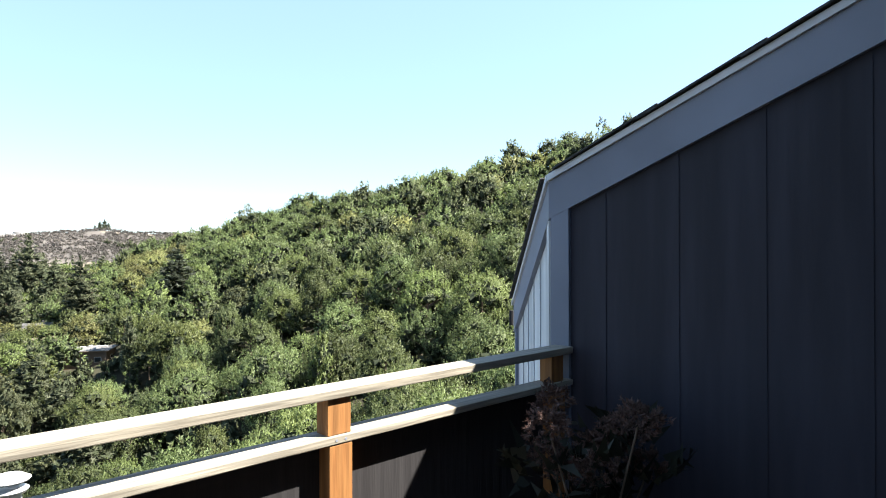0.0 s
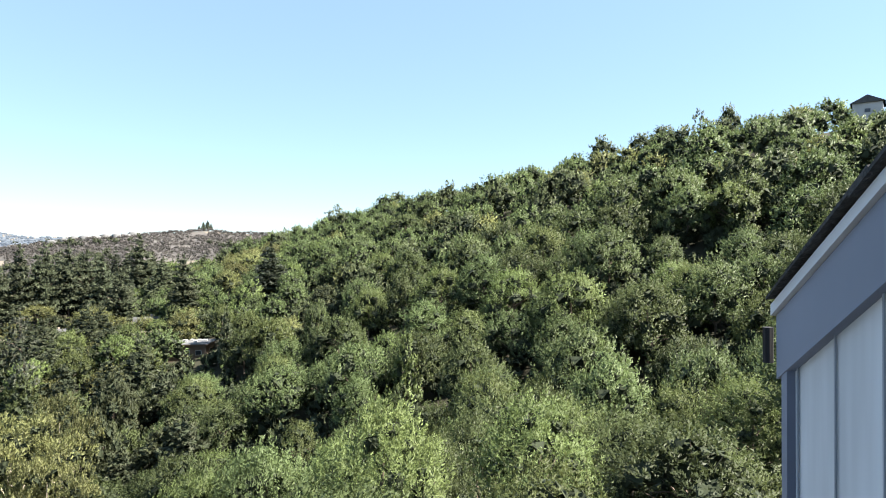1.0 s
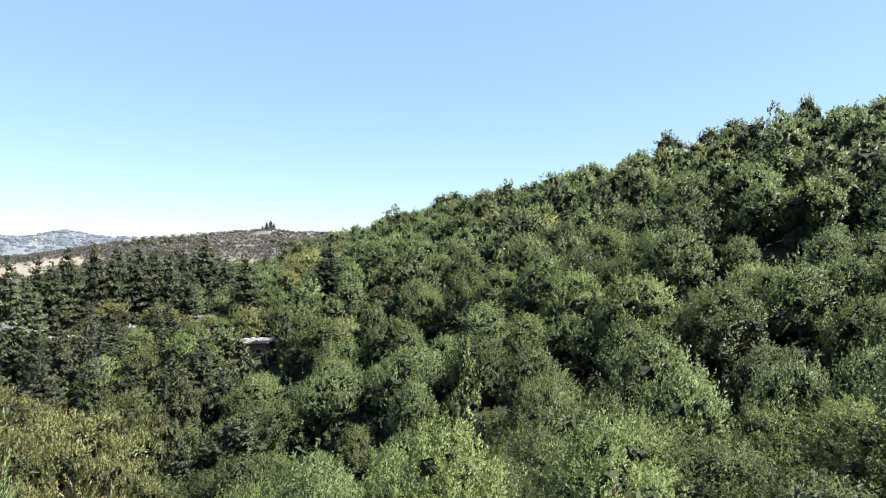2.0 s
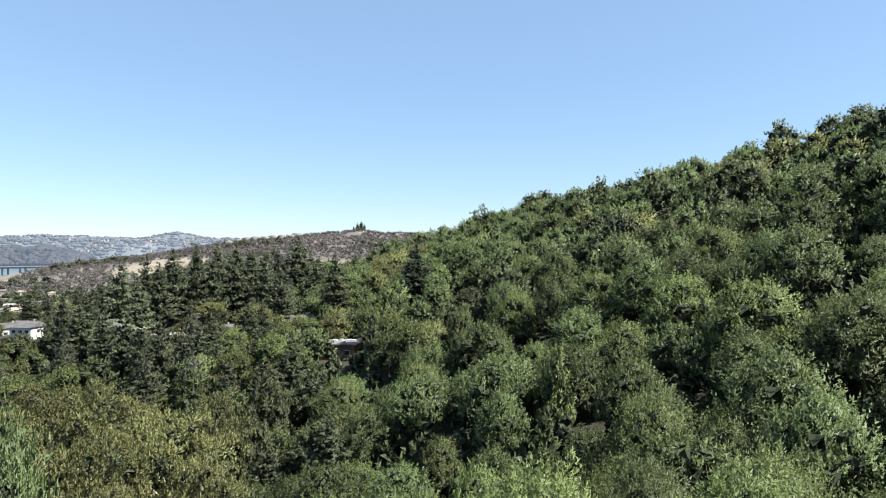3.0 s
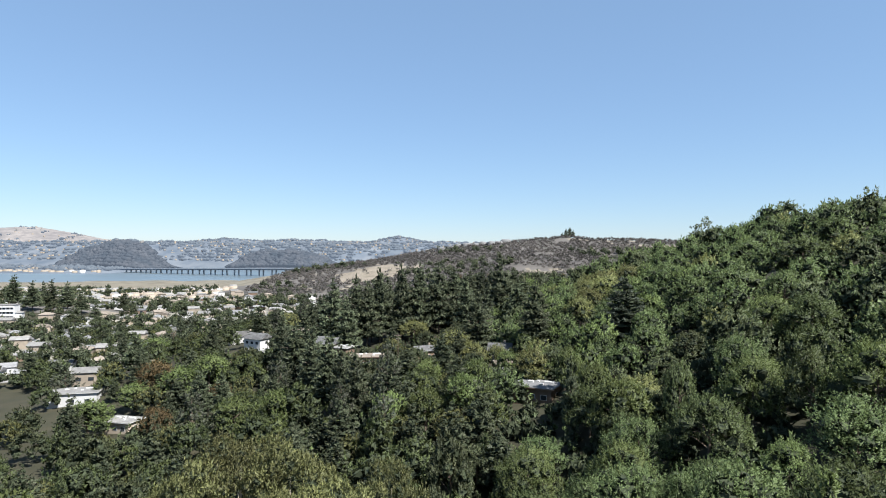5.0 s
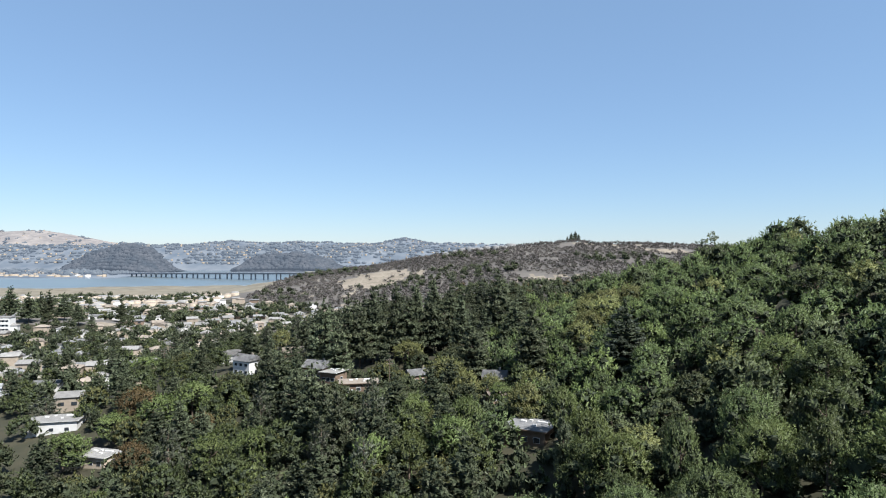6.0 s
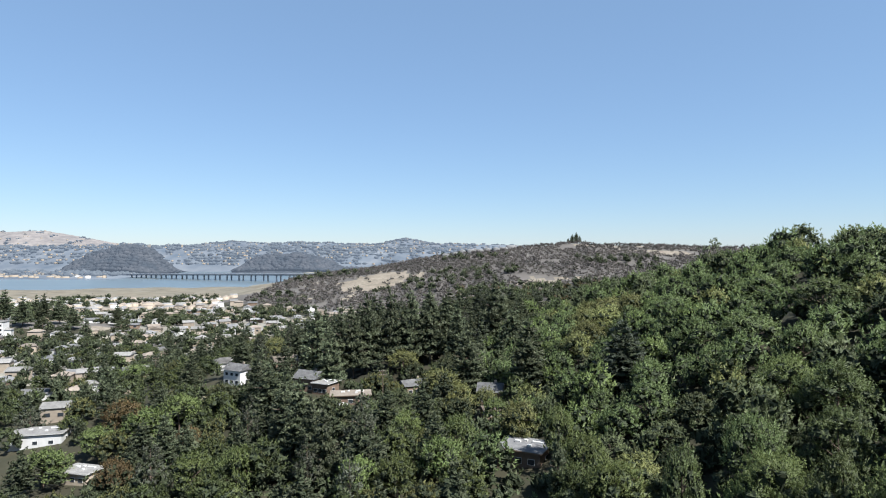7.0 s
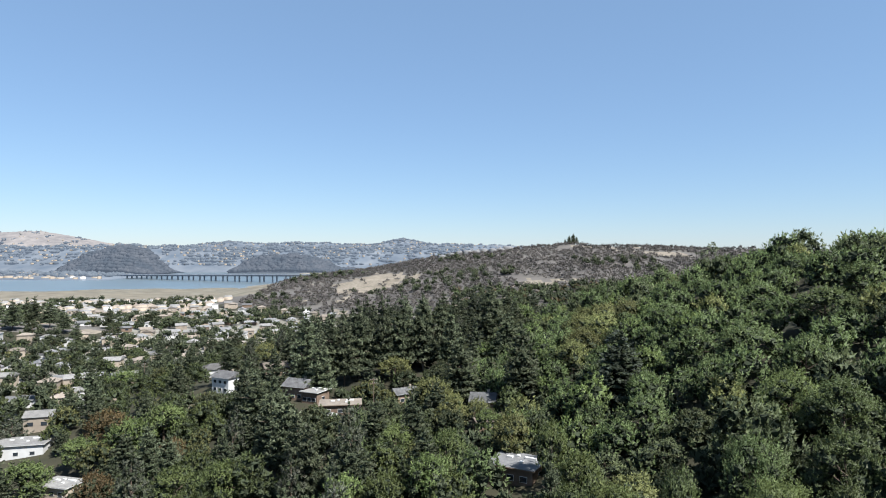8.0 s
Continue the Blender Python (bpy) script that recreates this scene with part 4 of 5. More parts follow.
part("gutter_end", bm, PANEL, house, "dark gutter end")
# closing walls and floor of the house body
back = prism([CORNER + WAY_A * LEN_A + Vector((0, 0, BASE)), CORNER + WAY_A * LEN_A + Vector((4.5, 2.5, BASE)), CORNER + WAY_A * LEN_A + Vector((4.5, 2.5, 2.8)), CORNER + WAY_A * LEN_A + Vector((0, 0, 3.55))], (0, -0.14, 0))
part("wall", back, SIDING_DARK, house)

# ---- deck ----
DECK = pose(1.962, 1.768, 0, 0, 0, 1.8)
deck = thing("deck", DECK, "timber deck with brown boards behind a cedar railing", "deck")
RL = 5.2
for i in range(24):
    part("deck_board", box((RL, 0.138, 0.03), (-RL / 2 - 0.03, -0.10 - 0.145 * i, -0.015), 0.004), BOARD, deck)
part("joist_beam", box((RL, 0.09, 0.24), (-RL / 2, -0.05, -0.16), 0.006), BOARD, deck)
for x in (-5.0, -2.6):
    part("support_post", box((0.14, 0.14, 5.0), (x, -0.05, -2.78), 0.006), CEDAR_POST, deck)
railing = thing("deck_railing", DECK, "weathered cedar railing over a dark solid parapet panel", "railing")
part("top_rail", box((RL, 0.089, 0.028), (-RL / 2, -0.0445, 0.900), 0.003), CEDAR, railing, "pale sun-bleached cedar cap rail")
part("lower_rail", box((RL, 0.089, 0.024), (-RL / 2, -0.0445, 0.766), 0.003), CEDAR, railing, "pale cedar lower rail")
part("parapet_panel", box((RL, 0.016, 0.752), (-RL / 2, -0.020, 0.377), 0.0), PANEL, railing, "dark slate-grey parapet panel")
for x in (-1.155, -0.095, -2.25, -3.35, -4.45):
    part("upper_post", box((0.080, 0.060, 0.108), (x, -0.0475, 0.832), 0.002), CEDAR_POST, railing, "orange-brown cedar post")
    part("post", box((0.080, 0.056, 0.752), (x, -0.0585, 0.377), 0.003), CEDAR_POST, railing, "orange-brown cedar post")
for x in (-1.172, -1.14):
    part("screw", tube([(x, -0.0892, 0.766), (x, -0.0902, 0.766)], [0.004, 0.004], 8), TRIM, railing)
part("kick_strip", box((RL, 0.02, 0.06), (-RL / 2, -0.039, 0.035), 0.003), PANEL, railing)
# unseen wall and overhang behind the deck, added to block sky light
unseen_wall = part("wall", box((4.6, 0.14, 8.0), (-2.33, -2.1, 0.0), 0.0), SIDING_DARK, house, m=DECK)
part("eave", box((4.6, 0.95, 0.14), (-2.33, -1.86, 2.75), 0.01), SIDING_DARK, house, "unseen dark overhang added to keep sky light off the deck", m=DECK)

# potted shrub with dried flower heads, beside the dark wall
shrub = thing("potted_hydrangea", pose(1.55, 1.28, 0.0), "potted hydrangea with dried brown flower heads on the deck", "plant")
pot = tube([(0, 0, 0.0), (0, 0, 0.03), (0, 0, 0.26), (0, 0, 0.265), (0, 0, 0.30)], [0.12, 0.13, 0.17, 0.19, 0.19], 20)
part("pot", pot, TERRACOTTA, shrub, "terracotta pot", smooth=False)
r = random.Random(4)
heads = []
for i in range(10):
    a, s, z = i * 0.63 + r.uniform(-0.2, 0.2), r.uniform(0.08, 0.33), r.uniform(0.52, 0.84)
    end = (math.cos(a) * s, math.sin(a) * s * 0.75, z)
    part("stem", tube([(math.cos(a) * 0.05, math.sin(a) * 0.05, 0.24), (end[0] * 0.5, end[1] * 0.5, z * 0.62), end], [0.005, 0.004, 0.003], 5), BARK, shrub)
    heads.append(end)
for i, e in enumerate(heads):
    masses = np.array([(e[0], e[1], e[2], r.uniform(0.058, 0.085), 0.062)])
    v, f, no = leaves(r, masses, 1300, 0.0085, "gum", 0.03)
    part("flower_head", mesh_of("flower_head", v, f, [BLOOM]), None, shrub, "dried brown flower head")
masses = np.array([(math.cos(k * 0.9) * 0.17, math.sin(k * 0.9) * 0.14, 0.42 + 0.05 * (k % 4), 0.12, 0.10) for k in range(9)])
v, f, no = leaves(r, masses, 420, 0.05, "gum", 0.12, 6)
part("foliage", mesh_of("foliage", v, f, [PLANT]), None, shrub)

# ---- lower roof with its shingles and vent, below the deck ----
lower = thing("lower_wing", Matrix(), "lower wing of the house with a grey shingled roof", "house")
wing = thing("roof_vent", pose(0.64, 7.4, -1.30), "white metal roof vent with a round cap", "vent")
part("pipe", tube([(0, 0, -0.9), (0, 0, 0.30)], [0.11, 0.11], 20), GALV, wing)
part("collar", tube([(0, 0, 0.28), (0, 0, 0.31), (0, 0, 0.34)], [0.15, 0.17, 0.12], 24), GALV, wing)
part("cap", tube([(0, 0, 0.39), (0, 0, 0.41), (0, 0, 0.45), (0, 0, 0.47)], [0.17, 0.185, 0.12, 0.03], 28), WHITE, wing, "white round vent cap")
part("cap_stem", tube([(0, 0, 0.33), (0, 0, 0.40)], [0.08, 0.08], 12), GALV, wing)


def roof_slope(parent, eave_a, eave_b, top_a, top_b, courses, mat):
    """A sloped roof of single shingles in courses over a solid deck."""
    ea, eb, ta, tb = (Vector(p) for p in (eave_a, eave_b, top_a, top_b))
    along, up = (eb - ea), (ta - ea)
    nrm = along.cross(up).normalized()
    nrm = nrm if nrm.z > 0 else -nrm
    part("roof_deck", prism([ea, eb, tb, ta], nrm * -0.05), mat, parent)
    length = along.length
    ax = along.normalized()
    ay = (up - ax * up.dot(ax)).normalized()
    step = ((ta - ea).dot(ay)) / courses
    me = bpy.data.meshes.new("shingle")
    bm = box((0.325, step * 1.35, 0.014), (0, 0, 0), 0.0)
    bm.to_mesh(me)
    bm.free()
    me.materials.append(mat)
    rr = random.Random(2)
    for c in range(courses):
        f = (c + 0.5) / courses
        p0, p1 = ea.lerp(ta, f), eb.lerp(tb, f)
        n = int((p1 - p0).length / 0.33)
        for i in range(n):
            s = (i + (0.5 if c % 2 else 0.15)) * 0.33 + 0.02
            if s > (p1 - p0).length - 0.1:
                continue
            m = Matrix((ax, ay, nrm)).transposed().to_4x4()
            m.translation = p0 + ax * s + nrm * (0.014 + rr.uniform(0, 0.004))
            part("shingle", me, None, parent, m=m @ pose(0, 0, 0, 3.0 if ay.z > 0 else -3.0, 0, rr.uniform(-0.5, 0.5)))


# two slopes that meet at a hip below the railing
P1, P2 = (2.2, 5.4, -0.6), (3.75, 4.1, -0.6)
E0, E1, E2 = (0.45, 5.95, -1.25), (1.25, 4.35, -1.25), (2.8, 3.05, -1.25)
roof_slope(lower, E1, E2, P1, P2, 10, SHINGLE_GREY)
roof_slope(lower, E0, E1, (2.05, 5.5, -0.61), (2.2, 5.35, -0.61), 10, SHINGLE_GREY)
roof_slope(lower, (4.9, 5.6, -1.25), (2.2, 7.85, -1.25), P2, P1, 6, SHINGLE_GREY)
for a, c in ((P1, P2), (P1, E1)):
    a, c = Vector(a), Vector(c)
    d = (c - a).normalized()
    for k in range(int((c - a).length / 0.2)):
        p = a + d * (0.1 + 0.2 * k)
        m = Matrix.Translation(p + Vector((0, 0, 0.03))) @ d.to_track_quat("X", "Z").to_matrix().to_4x4()
        part("ridge_shingle", prism([(-0.14, -0.13, -0.035), (-0.14, 0, 0.0), (-0.14, 0.13, -0.035), (-0.14, 0.0, -0.012)], (0.28, 0, 0.012)), SHINGLE_GREY, lower, m=m)
part("wall", prism([(1.35, 4.45, -6.5), (2.9, 3.15, -6.5), (2.9, 3.15, -1.28), (1.35, 4.45, -1.28)], (0.1, 0.1, 0)), SIDING_DARK, lower)
part("wall", prism([(0.6, 5.95, -6.5), (1.3, 4.5, -6.5), (1.3, 4.5, -1.28), (0.6, 5.95, -1.28)], (0.12, 0.05, 0)), SIDING_DARK, lower)
part("wall", prism([(2.2, 7.75, -8), (4.8, 5.6, -8), (4.8, 5.6, -1.28), (2.2, 7.75, -1.28)], (-0.1, -0.1, 0)), SIDING_DARK, lower)
dome = thing("skylight_dome", pose(2.9, 7.0, -1.36), "round white skylight dome on the lower roof", "skylight")
part("curb", tube([(0, 0, -0.25), (0, 0, 0.02)], [0.3, 0.3], 24), GALV, dome)
part("dome", tube([(0, 0, 0.02), (0, 0, 0.08), (0, 0, 0.13), (0, 0, 0.16), (0, 0, 0.17)], [0.31, 0.28, 0.2, 0.1, 0.02], 28), WHITE, dome, smooth=True)


# ---- valley houses ----
def dwelling(spec, group="valley houses"):
    name, x, y, turn, w, d, h, style, wall_mat, roof_mat, label = spec
    z = float(height(x, y)) - 0.3
    ob = thing(name, pose(x, y, z, 0, 0, turn), label, "house", group)
    part("wall", box((w, d, h + 2.5), (0, 0, h / 2 - 1.25), 0.03), wall_mat, ob)
    ov = 0.6
    if style == "flat":
        part("roof", box((w + 2 * ov, d + 2 * ov, 0.28), (0, 0, h + 0.14), 0.03), roof_mat, ob)
        for k, (fx, fy, fl) in enumerate(((-0.2, 0.1, 1.2), (0.15, -0.15, 0.8), (0.25, 0.2, 2.4), (-0.05, 0.25, 0.7))):
            part("roof_duct" if k % 2 else "skylight", box((fl, 0.7, 0.4), (fx * w, fy * d, h + 0.47), 0.04), WHITE, ob, "white rooftop fitting")
        part("fascia", box((w + 2 * ov + 0.06, d + 2 * ov + 0.06, 0.16), (0, 0, h + 0.09), 0.01), WHITE if roof_mat is ROOFPALE else wall_mat, ob)
    else:
        rise = d * (0.30 if style == "gable" else 0.22)
        bm = bmesh.new()
        W, D = w / 2 + ov, d / 2 + ov
        e = W if style == "gable" else W - D * 0.8
        pts = [(-W, -D, h), (W, -D, h), (W, D, h), (-W, D, h), (-e, 0, h + rise), (e, 0, h + rise)]
        lo = [bm.verts.new(p) for p in pts]
        for f in ((0, 1, 5, 4), (2, 3, 4, 5), (1, 2, 5), (3, 0, 4), (3, 2, 1, 0)):
            bm.faces.new([lo[i] for i in f])
        bmesh.ops.solidify(bm, geom=bm.faces[:], thickness=0.12)
        part("roof", bm, roof_mat, ob)
        part("chimney", box((0.7, 0.6, 1.6), (w * 0.22, 0.6, h + rise * 0.9), 0.02), CREAM, ob)
    for level in range(max(1, int(h // 2.7))):
        zc = 1.5 + 2.8 * level
        for side in (-1, 1):
            for k in (-1, 0, 1):
                win = part("window", box((1.5, 0.10, 1.2), (k * w * 0.3, side * (d / 2 + 0.02), zc), 0.01), WHITE, ob)
                part("pane", box((1.34, 0.05, 1.04), (k * w * 0.3, side * (d / 2 + 0.06), zc), 0.0), GLASS, win)
            win = part("window", box((0.10, 1.5, 1.2), (side * (w / 2 + 0.02), 0, zc), 0.01), WHITE, ob)
            part("pane", box((0.05, 1.34, 1.04), (side * (w / 2 + 0.06), 0, zc), 0.0), GLASS, win)
    return ob


for spec in HOUSES:
    dwelling(spec)

# patio umbrellas in the valley gardens
def umbrella(x, y, top_z):
    base = float(height(x, y))
    uh = top_z - base
    ob = thing("patio_umbrella", pose(x, y, base), "open white patio umbrella in a garden", "umbrella", "patio umbrellas")
    part("pole", tube([(0, 0, 0), (0, 0, uh)], [0.04, 0.03], 8), GALV, ob)
    bm = bmesh.new()
    top = bm.verts.new((0, 0, uh))
    rim = [bm.verts.new((math.cos(a) * 1.7, math.sin(a) * 1.7, uh - 0.75 - (0.05 if k % 2 else 0))) for k, a in enumerate(2 * math.pi * i / 16 for i in range(16))]
    for i in range(16):
        bm.faces.new((top, rim[i], rim[(i + 1) % 16]))
    bmesh.ops.solidify(bm, geom=bm.faces[:], thickness=0.02)
    part("canopy", bm, WHITE, ob, "white cloth canopy")


umbrella(14.1, 129.0, -37.6)
umbrella(-13.6, 224.5, float(height(-13.6, 224.5)) + 2.9)

# utility poles
for x, y, hgt in ((-31, 290, 14), (-3, 238, 11), (-120, 330, 11)):
    ob = thing("utility_pole", pose(x, y, float(height(x, y)), 0, 0, 20), "weathered timber utility pole with crossarms", "pole", "utility poles")
    part("mast", tube([(0, 0, -0.5), (0, 0, hgt)], [0.17, 0.11], 8), BARK, ob)
    for zz in (hgt - 0.6, hgt - 1.8):
        part("crossarm", box((2.6, 0.14, 0.16), (0, 0.12, zz), 0.01), BARK, ob)
        for xx in (-1.1, -0.4, 0.4, 1.1):
            part("insulator", tube([(xx, 0.12, zz + 0.08), (xx, 0.12, zz + 0.28)], [0.05, 0.04], 6), WHITE, ob)

# ---- the town on the flat ----
def block_house(rng, wall_mat, roof_mat, style):
    """A small town house: walls, roof and windows, as meshes to share."""
    w, d, h = rng.uniform(8, 12.5), rng.uniform(6.5, 8.5), rng.choice((2.8, 3.0, 3.0, 5.2))
    wall = mesh_from(box((w, d, h + 1), (0, 0, h / 2 - 0.5), 0), wall_mat)
    if style == "flat":
        roof = mesh_from(box((w + 1, d + 1, 0.35), (0, 0, h + 0.17), 0), roof_mat)
    else:
        rise, W, D = d * 0.2, w / 2 + 0.5, d / 2 + 0.5
        e = W if style == "gable" else W - D * 0.8
        bm = bmesh.new()
        v = [bm.verts.new(p) for p in ((-W, -D, h), (W, -D, h), (W, D, h), (-W, D, h), (-e, 0, h + rise), (e, 0, h + rise))]
        for f in ((0, 1, 5, 4), (2, 3, 4, 5), (1, 2, 5), (3, 0, 4), (3, 2, 1, 0)):
            bm.faces.new([v[i] for i in f])
        roof = mesh_from(bm, roof_mat)
    panes = []
    for k in (-1, 1):
        panes.append(mesh_from(box((w * 0.22, 0.1, 1.3), (k * w * 0.25, -d / 2 - 0.03, h * 0.55), 0), GLASS))
    return wall, roof, panes


def mesh_from(bm, mat):
    me = bpy.data.meshes.new("piece")
    bmesh.ops.recalc_face_normals(bm, faces=bm.faces)
    bm.to_mesh(me)
    bm.free()
    me.materials.append(mat)
    return me


tr = random.Random(31)
KINDS = [(block_house(tr, wm, rm, st), lab) for wm, rm, st, lab in (
    (WHITE, ROOFPALE, "hip", "white town house with a pale hipped roof"), (CREAM, ROOFGREY, "hip", "cream town house with a grey hipped roof"),
    (WHITE, ROOFGREY, "gable", "white town house with a grey gable roof"), (CREAM, ROOFTAN, "gable", "cream town house with a tan gable roof"),
    (CREAM, ROOFTAN, "hip", "cream town house with a brown hipped roof"), (BROWNWALL, ROOFGREY, "gable", "brown town house with a grey roof"),
    (CREAM, ROOFPALE, "gable", "cream town house with a pale roof"))]
TOWN_TURN = radians(18)


def in_town(x, y):
    return float(height(x, y)) < -40.5 and x < -60 - 0.06 * (y - 300) and y < shore(x) - 325 and x > -0.85 * y - 60 and y > 190 and y > 258


town = []
for row in range(-10, 60):
    for col in range(-70, 30):
        u, v = col * 19.0 + tr.uniform(-5, 5), row * 25.0 + (10 if row % 2 else 0) + tr.uniform(-4, 4)
        x, y = u * math.cos(TOWN_TURN) - v * math.sin(TOWN_TURN), 300 + u * math.sin(TOWN_TURN) + v * math.cos(TOWN_TURN)
        if in_town(x, y) and all(math.hypot(x - s[1], y - s[2]) > 22 for s in HOUSES):
            town.append((x, y))
town.sort(key=lambda p: math.hypot(p[0], p[1]))
for x, y in town[:290]:
    (wall, roof, panes), lab = tr.choice(KINDS)
    ob = thing("town_house", pose(x, y, float(height(x, y)), 0, 0, 18 + tr.choice((0, 90, 180)) + tr.uniform(-14, 14)), lab, "house", "town houses")
    part("wall", wall, None, ob)
    part("roof", roof, None, ob)
    for pane in panes:
        part("window", pane, None, ob)


def joined_blocks(name, spots, label, size=(9, 16), tall=(3, 6), mats=(WHITE, ROOFPALE, ROOFGREY, ROOFTAN, CREAM)):
    """Far buildings, too small to pick apart, with walls and pitched roofs in one mesh."""
    r = random.Random(len(spots) + 1)
    vs, fs4, m4 = [], [], []
    for i, (x, y, z) in enumerate(spots):
        w, d, h, a = r.uniform(*size), r.uniform(*size) * 0.7, r.uniform(*tall), r.choice((0.3, 1.87)) + r.uniform(-0.1, 0.1)
        c, s = math.cos(a), math.sin(a)
        rise = d * 0.18
        loc = np.array([(-w, -d, -2), (w, -d, -2), (w, d, -2), (-w, d, -2), (-w, -d, h), (w, -d, h), (w, d, h), (-w, d, h), (-w * 0.8, 0, h + rise), (w * 0.8, 0, h + rise)], float)
        loc[:, :2] *= 0.5
        vs.append(np.stack([loc[:, 0] * c - loc[:, 1] * s + x, loc[:, 0] * s + loc[:, 1] * c + y, loc[:, 2] + z], 1))
        b = i * 10
        fs4 += [(b, b + 1, b + 5, b + 4), (b + 1, b + 2, b + 6, b + 5), (b + 2, b + 3, b + 7, b + 6), (b + 3, b, b + 4, b + 7), (b + 4, b + 5, b + 9, b + 8), (b + 6, b + 7, b + 8, b + 9), (b + 5, b + 6, b + 9, b + 9), (b + 7, b + 4, b + 8, b + 8)]
        wm, rm = r.choice((0, 0, 4)), r.choice((1, 1, 2, 2, 3))
        m4 += [wm] * 4 + [rm] * 4
    quads = np.array([f for f in fs4 if len(set(f)) == 4])
    tris = np.array([f[:3] for f in fs4 if len(set(f)) == 3])
    index = [m for f, m in zip(fs4, m4) if len(set(f)) == 4] + [m for f, m in zip(fs4, m4) if len(set(f)) == 3]
    ob = new(name, mesh_of(name, np.concatenate(vs), [quads, tris], list(mats), index))
    return tagged(ob, label, "buildings", kind="stuff")


joined_blocks("far_town_houses", [(x, y, float(height(x, y))) for x, y in town[290:]], "pale roofs of the low town beyond the valley", (8, 13), (3, 4.5), (CREAM, ROOFPALE, ROOFGREY, ROOFTAN, WHITE))
sheds = [(x, y, float(height(x, y))) for x, y in scatter(17, -470, -235, 700, 850, 30, lambda x, y: y < shore(x) - 245 and x > -0.60 * y)]
joined_blocks("waterfront_sheds", sheds, "large pale flat-roofed buildings near the shore", (9, 18), (3, 4), (CREAM, ROOFPALE, ROOFTAN, ROOFGREY, CREAM))
street_trees = scatter(23, -820, -50, 200, 930, 7.6, lambda x, y: in_town(x, y) and waves(x, y, 0.035, 61) > (0.02 if y > 600 else -0.27) and all(math.hypot(x - a, y - b) > 6.5 for a, b in town[:400]))
woods("town_trees", street_trees, [("small", LEAF, 6.5, 7), ("small", LEAF_DARK, 8.5, 9), ("small", LEAF_DARK, 4, 5), ("small", LEAF_GUM, 5, 6), ("small", LEAF_PINE, 11, 7), ("small", LEAF_GREY, 7, 8), ("small", LEAF, 3, 4)], 72, 0.8, "street and garden trees between the town houses", "trees", per=9)

# streets on the flat
roads = bmesh.new()
for v in (30, 105, 180, 280):
    for u0 in range(-760, 100, 20):
        x, y = u0 * math.cos(TOWN_TURN) - v * math.sin(TOWN_TURN), 300 + u0 * math.sin(TOWN_TURN) + v * math.cos(TOWN_TURN)
        if in_town(x, y):
            box((21, 7.5, 0.3), (x, y, float(height(x, y)) + 0.08), 0, roads, Matrix.Rotation(TOWN_TURN, 4, "Z"))
tagged(part("road", roads, ASPHALT), "grey asphalt streets through the town", "road", kind="structure")

# white apartment block at the near edge of the town
block = thing("apartment_block", pose(-300, 470, float(height(-300, 470)), 0, 0, 12), "white three-storey apartment block behind tall dark trees", "building")
block.scale = (0.72, 0.72, 0.86)
part("wall", box((22, 13, 13), (0, 0, 5.5), 0.05), WHITE, block)
part("roof", box((23, 14, 0.6), (0, 0, 12.3), 0.05), ROOFPALE, block)
for level in range(3):
    part("balcony", box((20, 1.3, 1.0), (0, -7.1, 3.6 + 3.6 * level), 0.03), WHITE, block)
    for k in range(6):
        win = part("window", box((2.2, 0.2, 1.6), (-8.75 + 3.5 * k, -6.55, 2.2 + 3.6 * level), 0.02), TRIM, block)
        part("pane", box((1.9, 0.1, 1.3), (-8.75 + 3.5 * k, -6.67, 2.2 + 3.6 * level), 0.0), GLASS, win)

# ---- knoll hill ----
brush = scatter(41, -220, 520, 590, 1075, 8.0, lambda x, y: float(height(x, y)) > -40 and (x < 30 or y > 690) and (not bare_knoll(x, y) or (x * 7.3 + y * 3.1) % 1.0 < 0.13) and waves(x, y, 0.05, 35) > -0.42)
woods("hill_brush", brush, [("brush", BRUSH, 4.5, 7), ("brush", BRUSH, 6.5, 8), ("brush", BRUSH, 3.0, 6), ("brush", BRUSH, 5.5, 7), ("brush", BRUSH_GREEN, 4.5, 7)], 32, 0.85, "grey-brown leafless brush over the far hill", "brush", DRYHILL, shoot=1.6, per=4)
midwood = scatter(43, -190, 460, 400, 700, 9.6, lambda x, y: (float(height(x, y)) > -43.6 or x > -60) and (y < 540 or (x > 30 and y < 690)) and not bare_knoll(x, y))
woods("saddle_woods", midwood, [("small", LEAF_DARK, 8, 9), ("small", LEAF_PINE, 12, 8), ("small", LEAF, 8, 9), ("small", LEAF_GREY, 8, 9), ("small", LEAF_DARK, 10, 9), ("small", LEAF_RUST, 7, 8)], 130, 0.85, "dark mixed trees on the low ground before the far hill", per=10)
knolltrees = scatter(47, -200, 300, 620, 1040, 17, lambda x, y: float(height(x, y)) > -40 and waves(x, y, 0.025, 33) > -0.02 and float(height(x, y)) < 14 and not bare_knoll(x, y))
woods("knoll_trees", knolltrees, [("small", LEAF_DARK, 8, 10), ("small", LEAF_DARK, 7, 9), ("small", LEAF_GREY, 6, 8)], 80, 1.0, "scattered green trees in the brush of the far hill", "trees")
for x, y, s in ((219, 1012, 0.95), (226, 1015, 1.15), (231, 1013, 0.85), (213, 1014, 0.6)):
    plant_tree(PINES[1], x, y, s, x, "knoll pines", label="dark conifer on the bare hilltop")
ridge_homes = [(20 + i * 13, 1010 + 8 * (i % 3), float(height(20 + i * 13, 1010 + 8 * (i % 3))) + 0.8) for i in range(9)]
